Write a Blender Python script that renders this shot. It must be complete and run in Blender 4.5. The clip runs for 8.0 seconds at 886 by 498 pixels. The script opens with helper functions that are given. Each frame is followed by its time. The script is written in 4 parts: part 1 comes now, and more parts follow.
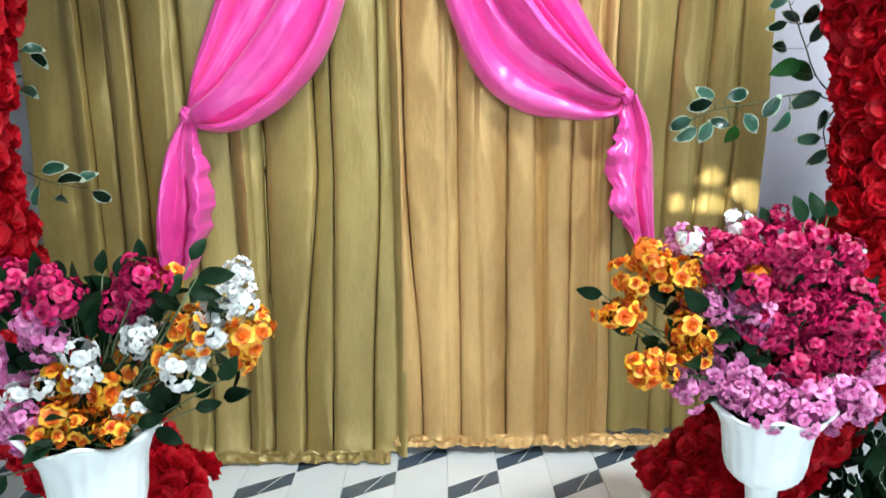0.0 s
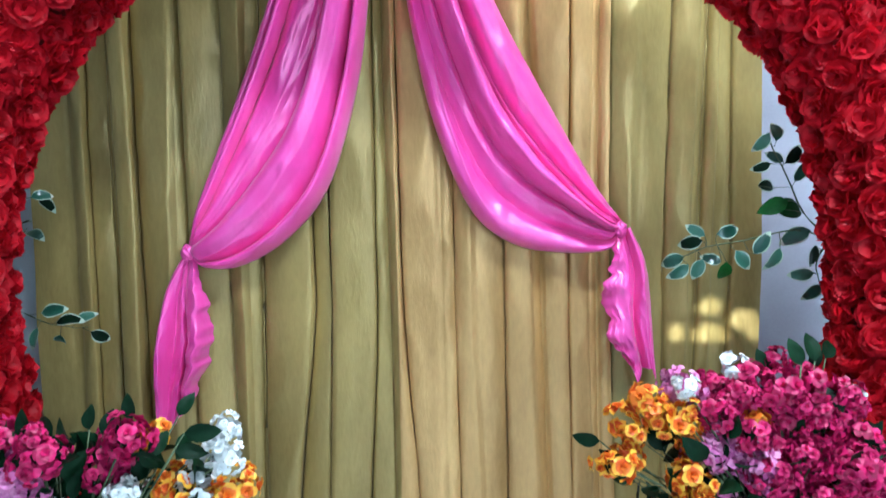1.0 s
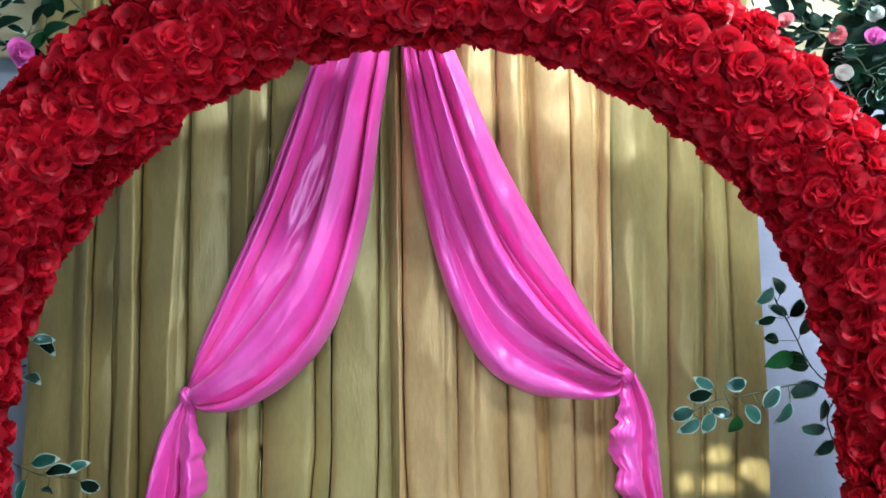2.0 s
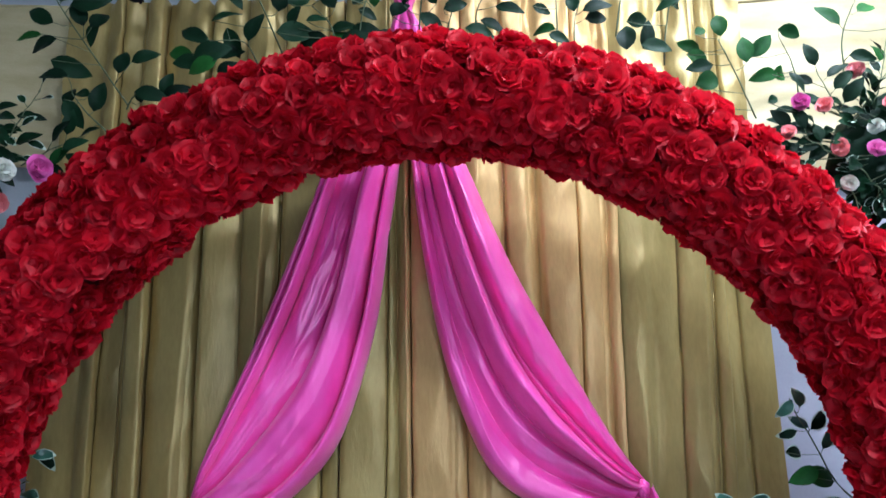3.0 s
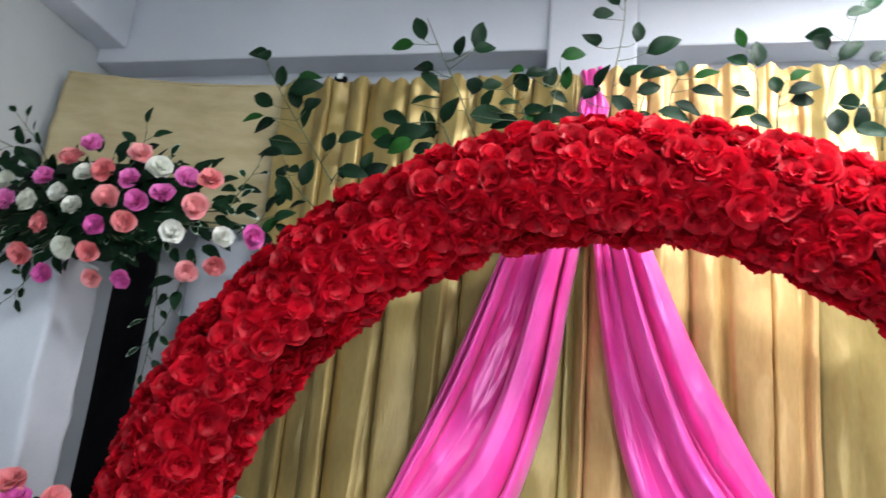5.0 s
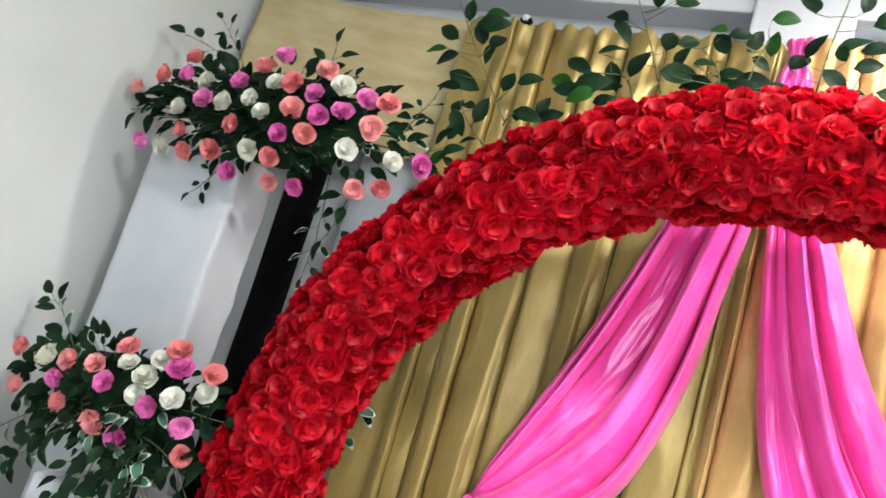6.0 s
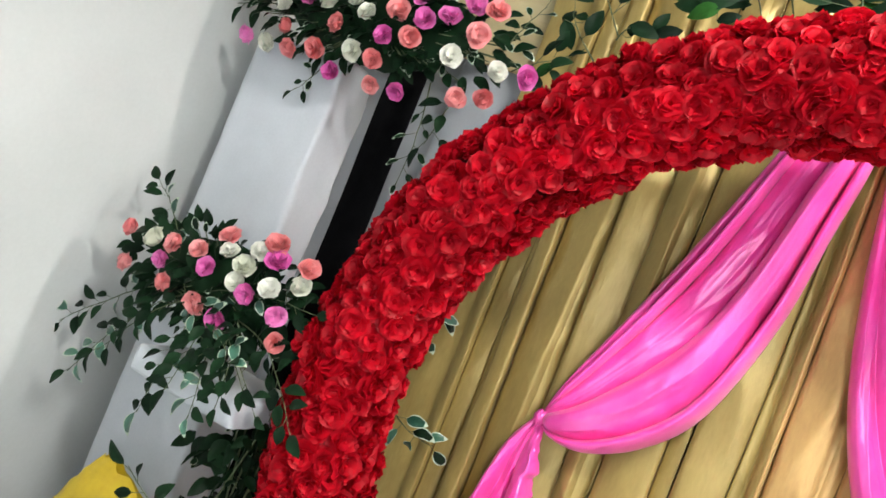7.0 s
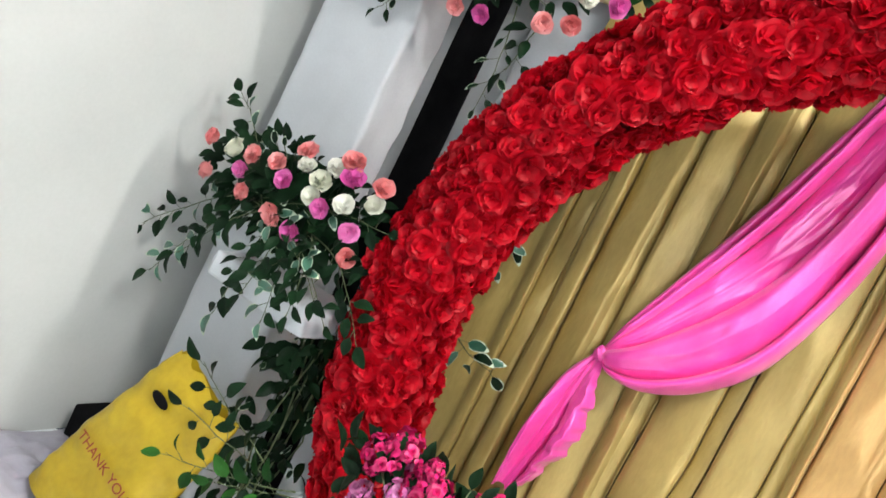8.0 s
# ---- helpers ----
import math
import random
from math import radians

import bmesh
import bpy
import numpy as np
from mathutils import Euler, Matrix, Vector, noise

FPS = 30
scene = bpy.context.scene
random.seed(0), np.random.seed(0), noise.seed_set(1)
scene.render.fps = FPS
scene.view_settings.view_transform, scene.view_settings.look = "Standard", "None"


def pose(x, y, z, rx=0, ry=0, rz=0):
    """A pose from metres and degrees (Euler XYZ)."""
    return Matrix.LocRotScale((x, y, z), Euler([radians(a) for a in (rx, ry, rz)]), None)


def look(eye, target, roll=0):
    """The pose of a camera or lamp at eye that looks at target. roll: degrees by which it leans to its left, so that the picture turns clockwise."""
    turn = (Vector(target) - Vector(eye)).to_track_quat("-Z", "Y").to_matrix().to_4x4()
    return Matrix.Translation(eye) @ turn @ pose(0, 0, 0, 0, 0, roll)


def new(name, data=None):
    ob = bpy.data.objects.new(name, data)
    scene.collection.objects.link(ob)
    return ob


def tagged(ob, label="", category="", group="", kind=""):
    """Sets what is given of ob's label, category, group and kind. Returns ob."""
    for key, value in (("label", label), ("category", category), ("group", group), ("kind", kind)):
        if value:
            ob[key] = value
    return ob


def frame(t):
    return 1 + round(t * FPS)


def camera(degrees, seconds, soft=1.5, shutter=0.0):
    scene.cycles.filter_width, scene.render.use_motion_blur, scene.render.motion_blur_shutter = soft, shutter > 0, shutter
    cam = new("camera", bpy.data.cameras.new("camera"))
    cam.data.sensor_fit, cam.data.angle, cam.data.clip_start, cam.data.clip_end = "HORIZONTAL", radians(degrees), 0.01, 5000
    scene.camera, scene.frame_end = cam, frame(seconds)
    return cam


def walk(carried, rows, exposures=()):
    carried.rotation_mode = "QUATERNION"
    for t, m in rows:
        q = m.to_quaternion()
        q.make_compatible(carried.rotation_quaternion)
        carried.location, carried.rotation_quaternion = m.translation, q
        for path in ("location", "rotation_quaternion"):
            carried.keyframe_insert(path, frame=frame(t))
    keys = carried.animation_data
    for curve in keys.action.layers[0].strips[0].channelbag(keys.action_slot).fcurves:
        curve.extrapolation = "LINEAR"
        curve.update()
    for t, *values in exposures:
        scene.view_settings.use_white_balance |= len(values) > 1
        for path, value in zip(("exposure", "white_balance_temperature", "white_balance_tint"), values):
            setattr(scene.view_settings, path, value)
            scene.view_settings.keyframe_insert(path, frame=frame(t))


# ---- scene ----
cam = camera(63.4, 8.0, shutter=0.25)
PATH = [
    (0, (0.066, 0.071, 1.14), (0.068, 2.024, 0.708), -0.5),
    (0.5, (0.077, 0.077, 1.184), (0.069, 2.055, 0.887), -0.6),
    (1, (0.105, 0.079, 1.223), (0.082, 2.074, 1.078), -1.2),
    (1.5, (0.069, 0.083, 1.265), (0.083, 2.082, 1.322), -1.0),
    (1.9, (0.061, 0.082, 1.309), (0.081, 2.077, 1.452), -0.6),
    (2, (0.058, 0.078, 1.312), (0.074, 2.07, 1.48), -0.6),
    (2.2, (0.063, 0.079, 1.32), (0.066, 2.066, 1.545), -0.4),
    (3.3, (0.037, 0.077, 1.394), (0.048, 2.019, 1.873), -0.9),
    (3.5, (0.042, 0.079, 1.402), (0.048, 2.008, 1.931), -0.6),
    (4, (0.035, 0.079, 1.426), (0.02, 2.004, 1.97), -0.8),
    (4.5, (0.012, 0.07, 1.433), (-0.112, 1.991, 1.975), -0.3),
    (5, (-0.011, 0.05, 1.438), (-0.446, 1.93, 1.963), 5.3),
    (6.3, (-0.073, 0.045, 1.407), (-0.924, 1.837, 1.661), 19.4),
    (6.5, (-0.086, 0.041, 1.405), (-0.974, 1.821, 1.608), 20.8),
    (7, (-0.099, 0.036, 1.377), (-1.001, 1.82, 1.426), 22.0),
    (7.5, (-0.106, 0.027, 1.361), (-1.081, 1.773, 1.312), 25.2),
    (8, (-0.112, 0.023, 1.339), (-1.081, 1.763, 1.16), 26.1),
]
walk(cam, [(t, look(eye, target, roll)) for t, eye, target, roll in PATH], [(0, -0.12, 5950, 1), (1.0, -0.3, 5050, -2), (2, -0.48, 5000, 1), (3.5, -1.0, 5250, 10), (4.2, -0.95, 5500, 11), (5, -0.32, 6000, 11), (6.3, 0.14, 6650, 9), (8, 0.2, 6700, 9)])

# ---- world, sun, lamps ----
world = bpy.data.worlds.new("world")
scene.world = world
world.use_nodes = True
wn = world.node_tree.nodes
sky = wn.new("ShaderNodeTexSky")
sky.sky_type = "NISHITA"
sky.sun_disc = False
sky.sun_elevation, sky.sun_rotation = radians(14), radians(198)
world.node_tree.links.new(sky.outputs[0], wn["Background"].inputs[0])
wn["Background"].inputs[1].default_value = 0.1


def lamp(name, kind, energy, colour, m, **more):
    data = bpy.data.lights.new(name, kind)
    data.energy, data.color = energy, colour
    if kind == "AREA":
        data.shape = "RECTANGLE"
        data.size, data.size_y = more["size"]
    else:
        data.angle = more["angle"]
    ob = new(name, data)
    ob.matrix_world = m
    return ob


lamp("panel_light", "AREA", 98, (1.0, 0.99, 0.97), pose(0.7, 0.25, 3.03), size=(0.6, 0.3))
lamp("tube_light_east", "AREA", 86, (1.0, 0.97, 0.92), pose(1.15, 1.5, 3.03), size=(1.2, 0.10))
lamp("window_daylight", "AREA", 62, (0.94, 0.975, 1.0), look((1.45, -2.52, 1.55), (0.2, 2.0, 1.3)), size=(1.5, 1.5))
lamp("sun", "SUN", 12.0, (1.0, 0.88, 0.72), look((0.2, -2.0, 2.0), (0.87, 2.25, 0.89)), angle=radians(0.3))


# ---- materials ----
def material(name):
    m = bpy.data.materials.new(name)
    m.use_nodes = True
    return m, m.node_tree.nodes, m.node_tree.links, m.node_tree.nodes["Principled BSDF"]


def surface(name, dark, light, scale=20.0, rough=0.5, bump=0.2, fine=120.0, metallic=0.0, spread="", stretch=(1, 1, 1), sheen=0.0, thin=0.0, dist=0.002, spec=0.5, vary=0.6):
    """Two tones mixed by noise at two scales, with bump. spread: 'object' or 'island' varies each piece."""
    m, nodes, links, bsdf = material(name)
    coord = nodes.new("ShaderNodeTexCoord")
    mapping = nodes.new("ShaderNodeMapping")
    mapping.inputs["Scale"].default_value = stretch
    links.new(coord.outputs["Object"], mapping.inputs[0])
    big, small = nodes.new("ShaderNodeTexNoise"), nodes.new("ShaderNodeTexNoise")
    for n, s in ((big, scale), (small, fine)):
        n.inputs["Scale"].default_value, n.inputs["Detail"].default_value = s, 4
        links.new(mapping.outputs[0], n.inputs["Vector"])
    total = nodes.new("ShaderNodeMath")
    total.operation = "MULTIPLY_ADD"
    links.new(small.outputs[0], total.inputs[0])
    total.inputs[1].default_value = 0.35
    links.new(big.outputs[0], total.inputs[2])
    factor = total
    if spread:
        source = nodes.new("ShaderNodeObjectInfo" if spread == "object" else "ShaderNodeNewGeometry")
        more = nodes.new("ShaderNodeMath")
        more.operation = "MULTIPLY_ADD"
        links.new(source.outputs["Random" if spread == "object" else "Random Per Island"], more.inputs[0])
        more.inputs[1].default_value = vary
        links.new(total.outputs[0], more.inputs[2])
        sub = nodes.new("ShaderNodeMath")
        sub.operation = "SUBTRACT"
        links.new(more.outputs[0], sub.inputs[0])
        sub.inputs[1].default_value = vary / 2
        factor = sub
    ramp = nodes.new("ShaderNodeValToRGB")
    ramp.color_ramp.elements[0].position, ramp.color_ramp.elements[1].position = 0.38, 0.98
    ramp.color_ramp.elements[0].color, ramp.color_ramp.elements[1].color = (*dark, 1), (*light, 1)
    links.new(factor.outputs[0], ramp.inputs[0])
    links.new(ramp.outputs[0], bsdf.inputs["Base Color"])
    b = nodes.new("ShaderNodeBump")
    b.inputs["Strength"].default_value, b.inputs["Distance"].default_value = bump, dist
    links.new(total.outputs[0], b.inputs["Height"])
    links.new(b.outputs[0], bsdf.inputs["Normal"])
    bsdf.inputs["Roughness"].default_value, bsdf.inputs["Metallic"].default_value = rough, metallic
    bsdf.inputs["Specular IOR Level"].default_value = spec
    bsdf.inputs["Sheen Weight"].default_value = sheen
    if thin:
        through_light = nodes.new("ShaderNodeBsdfTranslucent")
        links.new(ramp.outputs[0], through_light.inputs[0])
        mix = nodes.new("ShaderNodeMixShader")
        mix.inputs[0].default_value = thin
        links.new(bsdf.outputs[0], mix.inputs[1])
        links.new(through_light.outputs[0], mix.inputs[2])
        links.new(mix.outputs[0], nodes["Material Output"].inputs[0])
    return m


# outer panels' copy of the gold: their dimmer, greener light put into the colour
SHADED_GOLD = surface("shaded_gold_satin", (0.252, 0.180, 0.056), (0.455, 0.340, 0.115), 3, 0.36, 0.40, 45, 0.32, stretch=(2.5, 2.5, 0.7), sheen=0.05, dist=0.006)
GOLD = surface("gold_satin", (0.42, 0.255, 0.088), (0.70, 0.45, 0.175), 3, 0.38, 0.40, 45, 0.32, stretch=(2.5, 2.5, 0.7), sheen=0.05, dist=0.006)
GOLD_BAND = surface("gold_satin_band", (0.40, 0.32, 0.16), (0.60, 0.51, 0.30), 7, 0.45, 0.3, 160, 0.1, stretch=(1, 1, 3))
PINK = surface("pink_satin", (0.86, 0.036, 0.38), (0.95, 0.105, 0.52), 9, 0.33, 0.45, 34, 0.12, stretch=(1.6, 1.6, 0.6), sheen=0.15, dist=0.008, spec=1.0)
RED = surface("red_petal", (0.42, 0.002, 0.011), (0.78, 0.006, 0.027), 40, 0.50, 0.2, 300, spread="object", thin=0.38, spec=0.28, vary=0.4)
RED_REST = surface("red_petal_rest", (0.42, 0.002, 0.011), (0.78, 0.006, 0.027), 40, 0.50, 0.2, 300, spread="island", thin=0.38, spec=0.28, vary=0.3)
RED_FOAM = surface("red_foam", (0.10, 0.003, 0.004), (0.2, 0.006, 0.008), 60, 0.8, 0.4)
CORAL = surface("coral_petal", (0.80, 0.24, 0.25), (0.90, 0.43, 0.43), 40, 0.5, 0.2, 300, spread="object", thin=0.15)
LILAC = surface("lilac_petal", (0.74, 0.13, 0.46), (0.88, 0.30, 0.64), 40, 0.5, 0.2, 300, spread="object", thin=0.15)
CREAM = surface("white_petal", (0.70, 0.72, 0.60), (0.86, 0.86, 0.80), 40, 0.5, 0.2, 300, spread="object", thin=0.15)
ORANGE = surface("orange_petal", (0.66, 0.085, 0.006), (0.84, 0.24, 0.012), 60, 0.5, 0.2, 300, spread="island", thin=0.15)
YELLOW = surface("yellow_petal", (0.80, 0.34, 0.015), (0.88, 0.54, 0.04), 60, 0.5, 0.2, 300, spread="island", thin=0.15)
MAGENTA = surface("magenta_petal", (0.30, 0.003, 0.060), (0.74, 0.012, 0.175), 60, 0.5, 0.2, 300, spread="island", thin=0.15)
ROSE_PINK = surface("pink_petal", (0.62, 0.13, 0.42), (0.84, 0.38, 0.64), 60, 0.5, 0.2, 300, spread="island", thin=0.15)
WHITE_PETAL = surface("snow_petal", (0.74, 0.77, 0.78), (0.87, 0.88, 0.88), 60, 0.5, 0.2, 300, spread="island", thin=0.15)
LEAF = surface("green_leaf", (0.010, 0.045, 0.010), (0.028, 0.12, 0.02), 30, 0.55, 0.3, 200, spread="object", thin=0.2, spec=0.1)
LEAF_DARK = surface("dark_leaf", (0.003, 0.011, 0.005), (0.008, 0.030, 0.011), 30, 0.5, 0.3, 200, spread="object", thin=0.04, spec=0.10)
LEAF_TEAL = surface("blue_green_leaf", (0.010, 0.055, 0.036), (0.055, 0.175, 0.115), 26, 0.28, 0.3, 160, spread="object", thin=0.15, spec=0.8)
LEAF_EDGE = surface("cream_leaf_margin", (0.34, 0.44, 0.33), (0.52, 0.61, 0.48), 60, 0.45, 0.2, 200)
STEM = surface("green_stem", (0.05, 0.075, 0.03), (0.10, 0.13, 0.06), 60, 0.6, 0.3)
WHITE_CLOTH = surface("white_cloth", (0.47, 0.50, 0.545), (0.60, 0.63, 0.68), 4, 0.7, 0.4, 120, sheen=0.2)
LILAC_CLOTH = surface("pale_lilac_cloth", (0.31, 0.30, 0.37), (0.40, 0.39, 0.46), 4, 0.7, 0.4, 120, sheen=0.2)
PLASTER = surface("white_plaster", (0.46, 0.485, 0.48), (0.54, 0.56, 0.555), 2.5, 0.8, 0.25, 90, dist=0.001)
BEAM_PAINT = surface("pale_lilac_paint", (0.55, 0.575, 0.62), (0.64, 0.665, 0.71), 2.5, 0.7, 0.25, 90, dist=0.001)
POT = surface("white_plastic", (0.66, 0.71, 0.72), (0.74, 0.79, 0.80), 12, 0.35, 0.1, 150)
TILE_WHITE = surface("white_tile", (0.82, 0.88, 0.92), (0.90, 0.94, 0.97), 9, 0.42, 0.05, 60, spread="object")
TILE_DARK = surface("slate_tile", (0.045, 0.070, 0.105), (0.095, 0.135, 0.185), 14, 0.25, 0.08, 90, spread="object")
GROUT = surface("pale_grout", (0.74, 0.79, 0.82), (0.82, 0.86, 0.89), 30, 0.8, 0.3)
BLACK = surface("matt_black", (0.004, 0.004, 0.005), (0.009, 0.009, 0.010), 20, 1.0, 0.3, spec=0.05)
BAG = surface("yellow_plastic_film", (0.35, 0.24, 0.010), (0.52, 0.375, 0.020), 9, 0.35, 0.5, 70, thin=0.1, dist=0.004)
BAG_INK = surface("dark_red_ink", (0.20, 0.015, 0.008), (0.28, 0.03, 0.012), 40, 0.5, 0.1)
METAL = surface("grey_steel", (0.30, 0.30, 0.31), (0.42, 0.42, 0.43), 40, 0.4, 0.1, metallic=0.8)
TUBE = material("tube_glow")[0]
TUBE.node_tree.nodes["Principled BSDF"].inputs["Emission Color"].default_value = (1, 0.98, 0.94, 1)
TUBE.node_tree.nodes["Principled BSDF"].inputs["Emission Strength"].default_value = 4.0
FROST = surface("frosted_glass", (0.72, 0.75, 0.78), (0.84, 0.86, 0.88), 20, 0.5, 0.1, thin=0.4)


# ---- geometry kit: a piece is (vertices, faces, material slots) ----
def meshed(name, geo, mats, smooth=True):
    verts, faces, slots = geo
    me = bpy.data.meshes.new(name)
    me.from_pydata([tuple(v) for v in verts], [], faces)
    for m in mats if isinstance(mats, (list, tuple)) else [mats]:
        me.materials.append(m)
    if any(slots):
        me.polygons.foreach_set("material_index", slots)
    me.polygons.foreach_set("use_smooth", [smooth] * len(faces))
    me.update()
    return me


def part(name, geo, mats, parent, label="", m=None, smooth=True, soft=False):
    """One mesh object under a thing or a part. geo: a piece, a mesh or a bmesh (flat-shaded unless soft)."""
    if isinstance(geo, bmesh.types.BMesh):
        me = bpy.data.meshes.new(name)
        geo.to_mesh(me)
        geo.free()
        me.materials.append(mats)
        me.polygons.foreach_set("use_smooth", [soft] * len(me.polygons))
    else:
        me = geo if isinstance(geo, bpy.types.Mesh) else meshed(name, geo, mats, smooth)
    ob = new(name, me)
    if parent:
        ob.parent = parent
    if m is not None:
        ob.matrix_basis = m
    return tagged(ob, label) if label else ob


def thing(name, label, category, m=None, group="", kind=""):
    ob = new(name)
    ob.empty_display_size = 0.05
    if m is not None:
        ob.matrix_basis = m
    return tagged(ob, label, category, group, kind)


def moved(geo, m):
    v = np.asarray(geo[0], dtype=float)
    a = np.array(m)
    return (v @ a[:3, :3].T + a[:3, 3], geo[1], geo[2])


def joined(geos):
    verts, faces, slots, base = [], [], [], 0
    for v, f, s in geos:
        verts.append(np.asarray(v, dtype=float))
        faces.extend([tuple(i + base for i in q) for q in f])
        slots.extend(s)
        base += len(v)
    return (np.concatenate(verts), faces, slots)


def grid(fn, nu, nv, close=False):
    """A sheet from fn(u, v), u and v from 0 to 1. close: joined round in v."""
    cols = nv if close else nv + 1
    verts = [fn(i / nu, j / nv) for i in range(nu + 1) for j in range(cols)]
    faces = []
    for i in range(nu):
        for j in range(nv):
            k = (j + 1) % cols
            faces.append((i * cols + j, i * cols + k, (i + 1) * cols + k, (i + 1) * cols + j))
    return (np.array(verts, dtype=float), faces, [0] * len(faces))


def tube(points, radii, sides=6):
    points = [Vector(p) for p in points]
    rings, n = [], len(points)
    for i, p in enumerate(points):
        way = (points[min(i + 1, n - 1)] - points[max(i - 1, 0)]).normalized()
        a = way.orthogonal().normalized()
        b = way.cross(a)
        r = radii[i] if isinstance(radii, (list, tuple)) else radii
        rings.extend([p + (a * math.cos(t) + b * math.sin(t)) * r for t in [math.tau * k / sides for k in range(sides)]])
    faces = [(i * sides + k, i * sides + (k + 1) % sides, (i + 1) * sides + (k + 1) % sides, (i + 1) * sides + k) for i in range(n - 1) for k in range(sides)]
    faces += [tuple(range(sides))[::-1], tuple(range((n - 1) * sides, n * sides))]
    return (np.array([tuple(r) for r in rings]), faces, [0] * len(faces))


def box(lo, hi, bevel=0.006):
    bm = bmesh.new()
    bmesh.ops.create_cube(bm, size=1)
    for v in bm.verts:
        v.co = Vector([lo[i] + (v.co[i] + 0.5) * (hi[i] - lo[i]) for i in range(3)])
    if bevel:
        bmesh.ops.bevel(bm, geom=bm.edges[:], offset=bevel, segments=2, affect="EDGES", profile=0.6)
    return bm


def turned(profile, sides=40, flute=0.0, flutes=20):
    """A turned body from (radius, height) rows, with fluting."""
    n = len(profile)

    def at(u, v):
        r, z = profile[min(int(round(u * (n - 1))), n - 1)]
        a = math.tau * v
        r *= 1 + flute * math.cos(flutes * a)
        return (r * math.cos(a), r * math.sin(a), z)

    return grid(at, n - 1, sides, close=True)


def smooth_line(points, n):
    """n + 1 places along a Catmull-Rom line through the points."""
    p = [np.array(q, dtype=float) for q in points]
    p = [2 * p[0] - p[1]] + p + [2 * p[-1] - p[-2]]
    out = []
    for i in range(n + 1):
        s = i / n * (len(p) - 3)
        k = min(int(s), len(p) - 4)
        t = s - k
        a, b, c, d = p[k:k + 4]
        out.append(0.5 * (2 * b + (c - a) * t + (2 * a - 5 * b + 4 * c - d) * t * t + (3 * b - a - 3 * c + d) * t ** 3))
    return out


# ---- flowers and leaves ----
def petal(rng, width, length, tilt, cup, curl, nu=3, nv=3, ruffle=0.0):
    """A petal from the origin along +y, rising by tilt degrees, cupped and curled back at the rim."""
    k1, k2 = rng.uniform(0, 6), rng.uniform(0, 6)

    def at(u, v):
        s = v * 2 - 1
        w = width * 0.5 * (0.28 + 0.95 * math.sin(math.pi * min(0.98, 0.16 + 0.62 * u)) ** 0.8)
        a = radians(tilt + curl * u * u)
        along = length * u * (1 - 0.12 * s * s * u)
        x = w * s
        y, z = along * math.cos(a), along * math.sin(a)
        lift = cup * width * s * s * (0.3 + 0.7 * u) + ruffle * width * u * math.sin(5 * s + k1) * math.sin(3 * u + k2)
        return (x, y - lift * math.sin(a), z + lift * math.cos(a))

    return grid(at, nu, nv)


def rose_piece(seed, size, rings=((7, 28, 1.0), (6, 50, 0.96), (5, 66, 0.84), (4, 78, 0.66)), ruffle=0.3, curl=-14):
    """A rose head facing +z with its back at the origin; size is its radius."""
    rng = random.Random(seed)
    out = []
    for k, (count, tilt, part_size) in enumerate(rings):
        turn = rng.uniform(0, 360)
        for i in range(count):
            length = size * part_size * rng.uniform(0.9, 1.12)
            g = petal(rng, length * rng.uniform(1.05, 1.3), length * 1.05, tilt + rng.uniform(-9, 9), 0.28, curl * rng.uniform(0.5, 1.3), 3, 3, ruffle)
            m = pose(0, 0, size * 0.11 * k, 0, 0, turn + 360 / count * i + rng.uniform(-12, 12)) @ pose(0, size * 0.05, 0)
            out.append(moved(g, m))
    bud = grid(lambda u, v: (size * 0.2 * math.sin(math.pi * (0.15 + 0.8 * u)) * math.cos(math.tau * (v + 0.3 * u)), size * 0.2 * math.sin(math.pi * (0.15 + 0.8 * u)) * math.sin(math.tau * (v + 0.3 * u)), size * (0.1 + 0.62 * u)), 3, 6, True)
    return joined(out + [bud])


def blossom_piece(rng, size, two_tone=False):
    """A small flower of five ruffled petals facing +z round a tuft of three short ones."""
    out, turn = [], rng.uniform(0, 72)
    for i in range(5):
        g = petal(rng, size * rng.uniform(0.78, 1.0), size * rng.uniform(0.9, 1.15), rng.uniform(8, 52), 0.26, -30, 3, 2, 0.26)
        g = (g[0], g[1], [0, 0, 0, 0, 1, 1] if two_tone else g[2])
        out.append(moved(g, pose(0, 0, 0, 0, 0, turn + 72 * i + rng.uniform(-9, 9))))
    for i in range(3):
        out.append(moved(petal(rng, size * 0.6, size * 0.62, rng.uniform(55, 80), 0.2, -10, 2, 2, 0.2), pose(0, 0, 0, 0, 0, turn + 120 * i)))
    return joined(out)


def facing(place, way, spin=0.0):
    """The pose at place whose +z runs along way."""
    return Matrix.Translation(place) @ Vector(way).to_track_quat("Z", "Y").to_matrix().to_4x4() @ pose(0, 0, 0, 0, 0, spin)


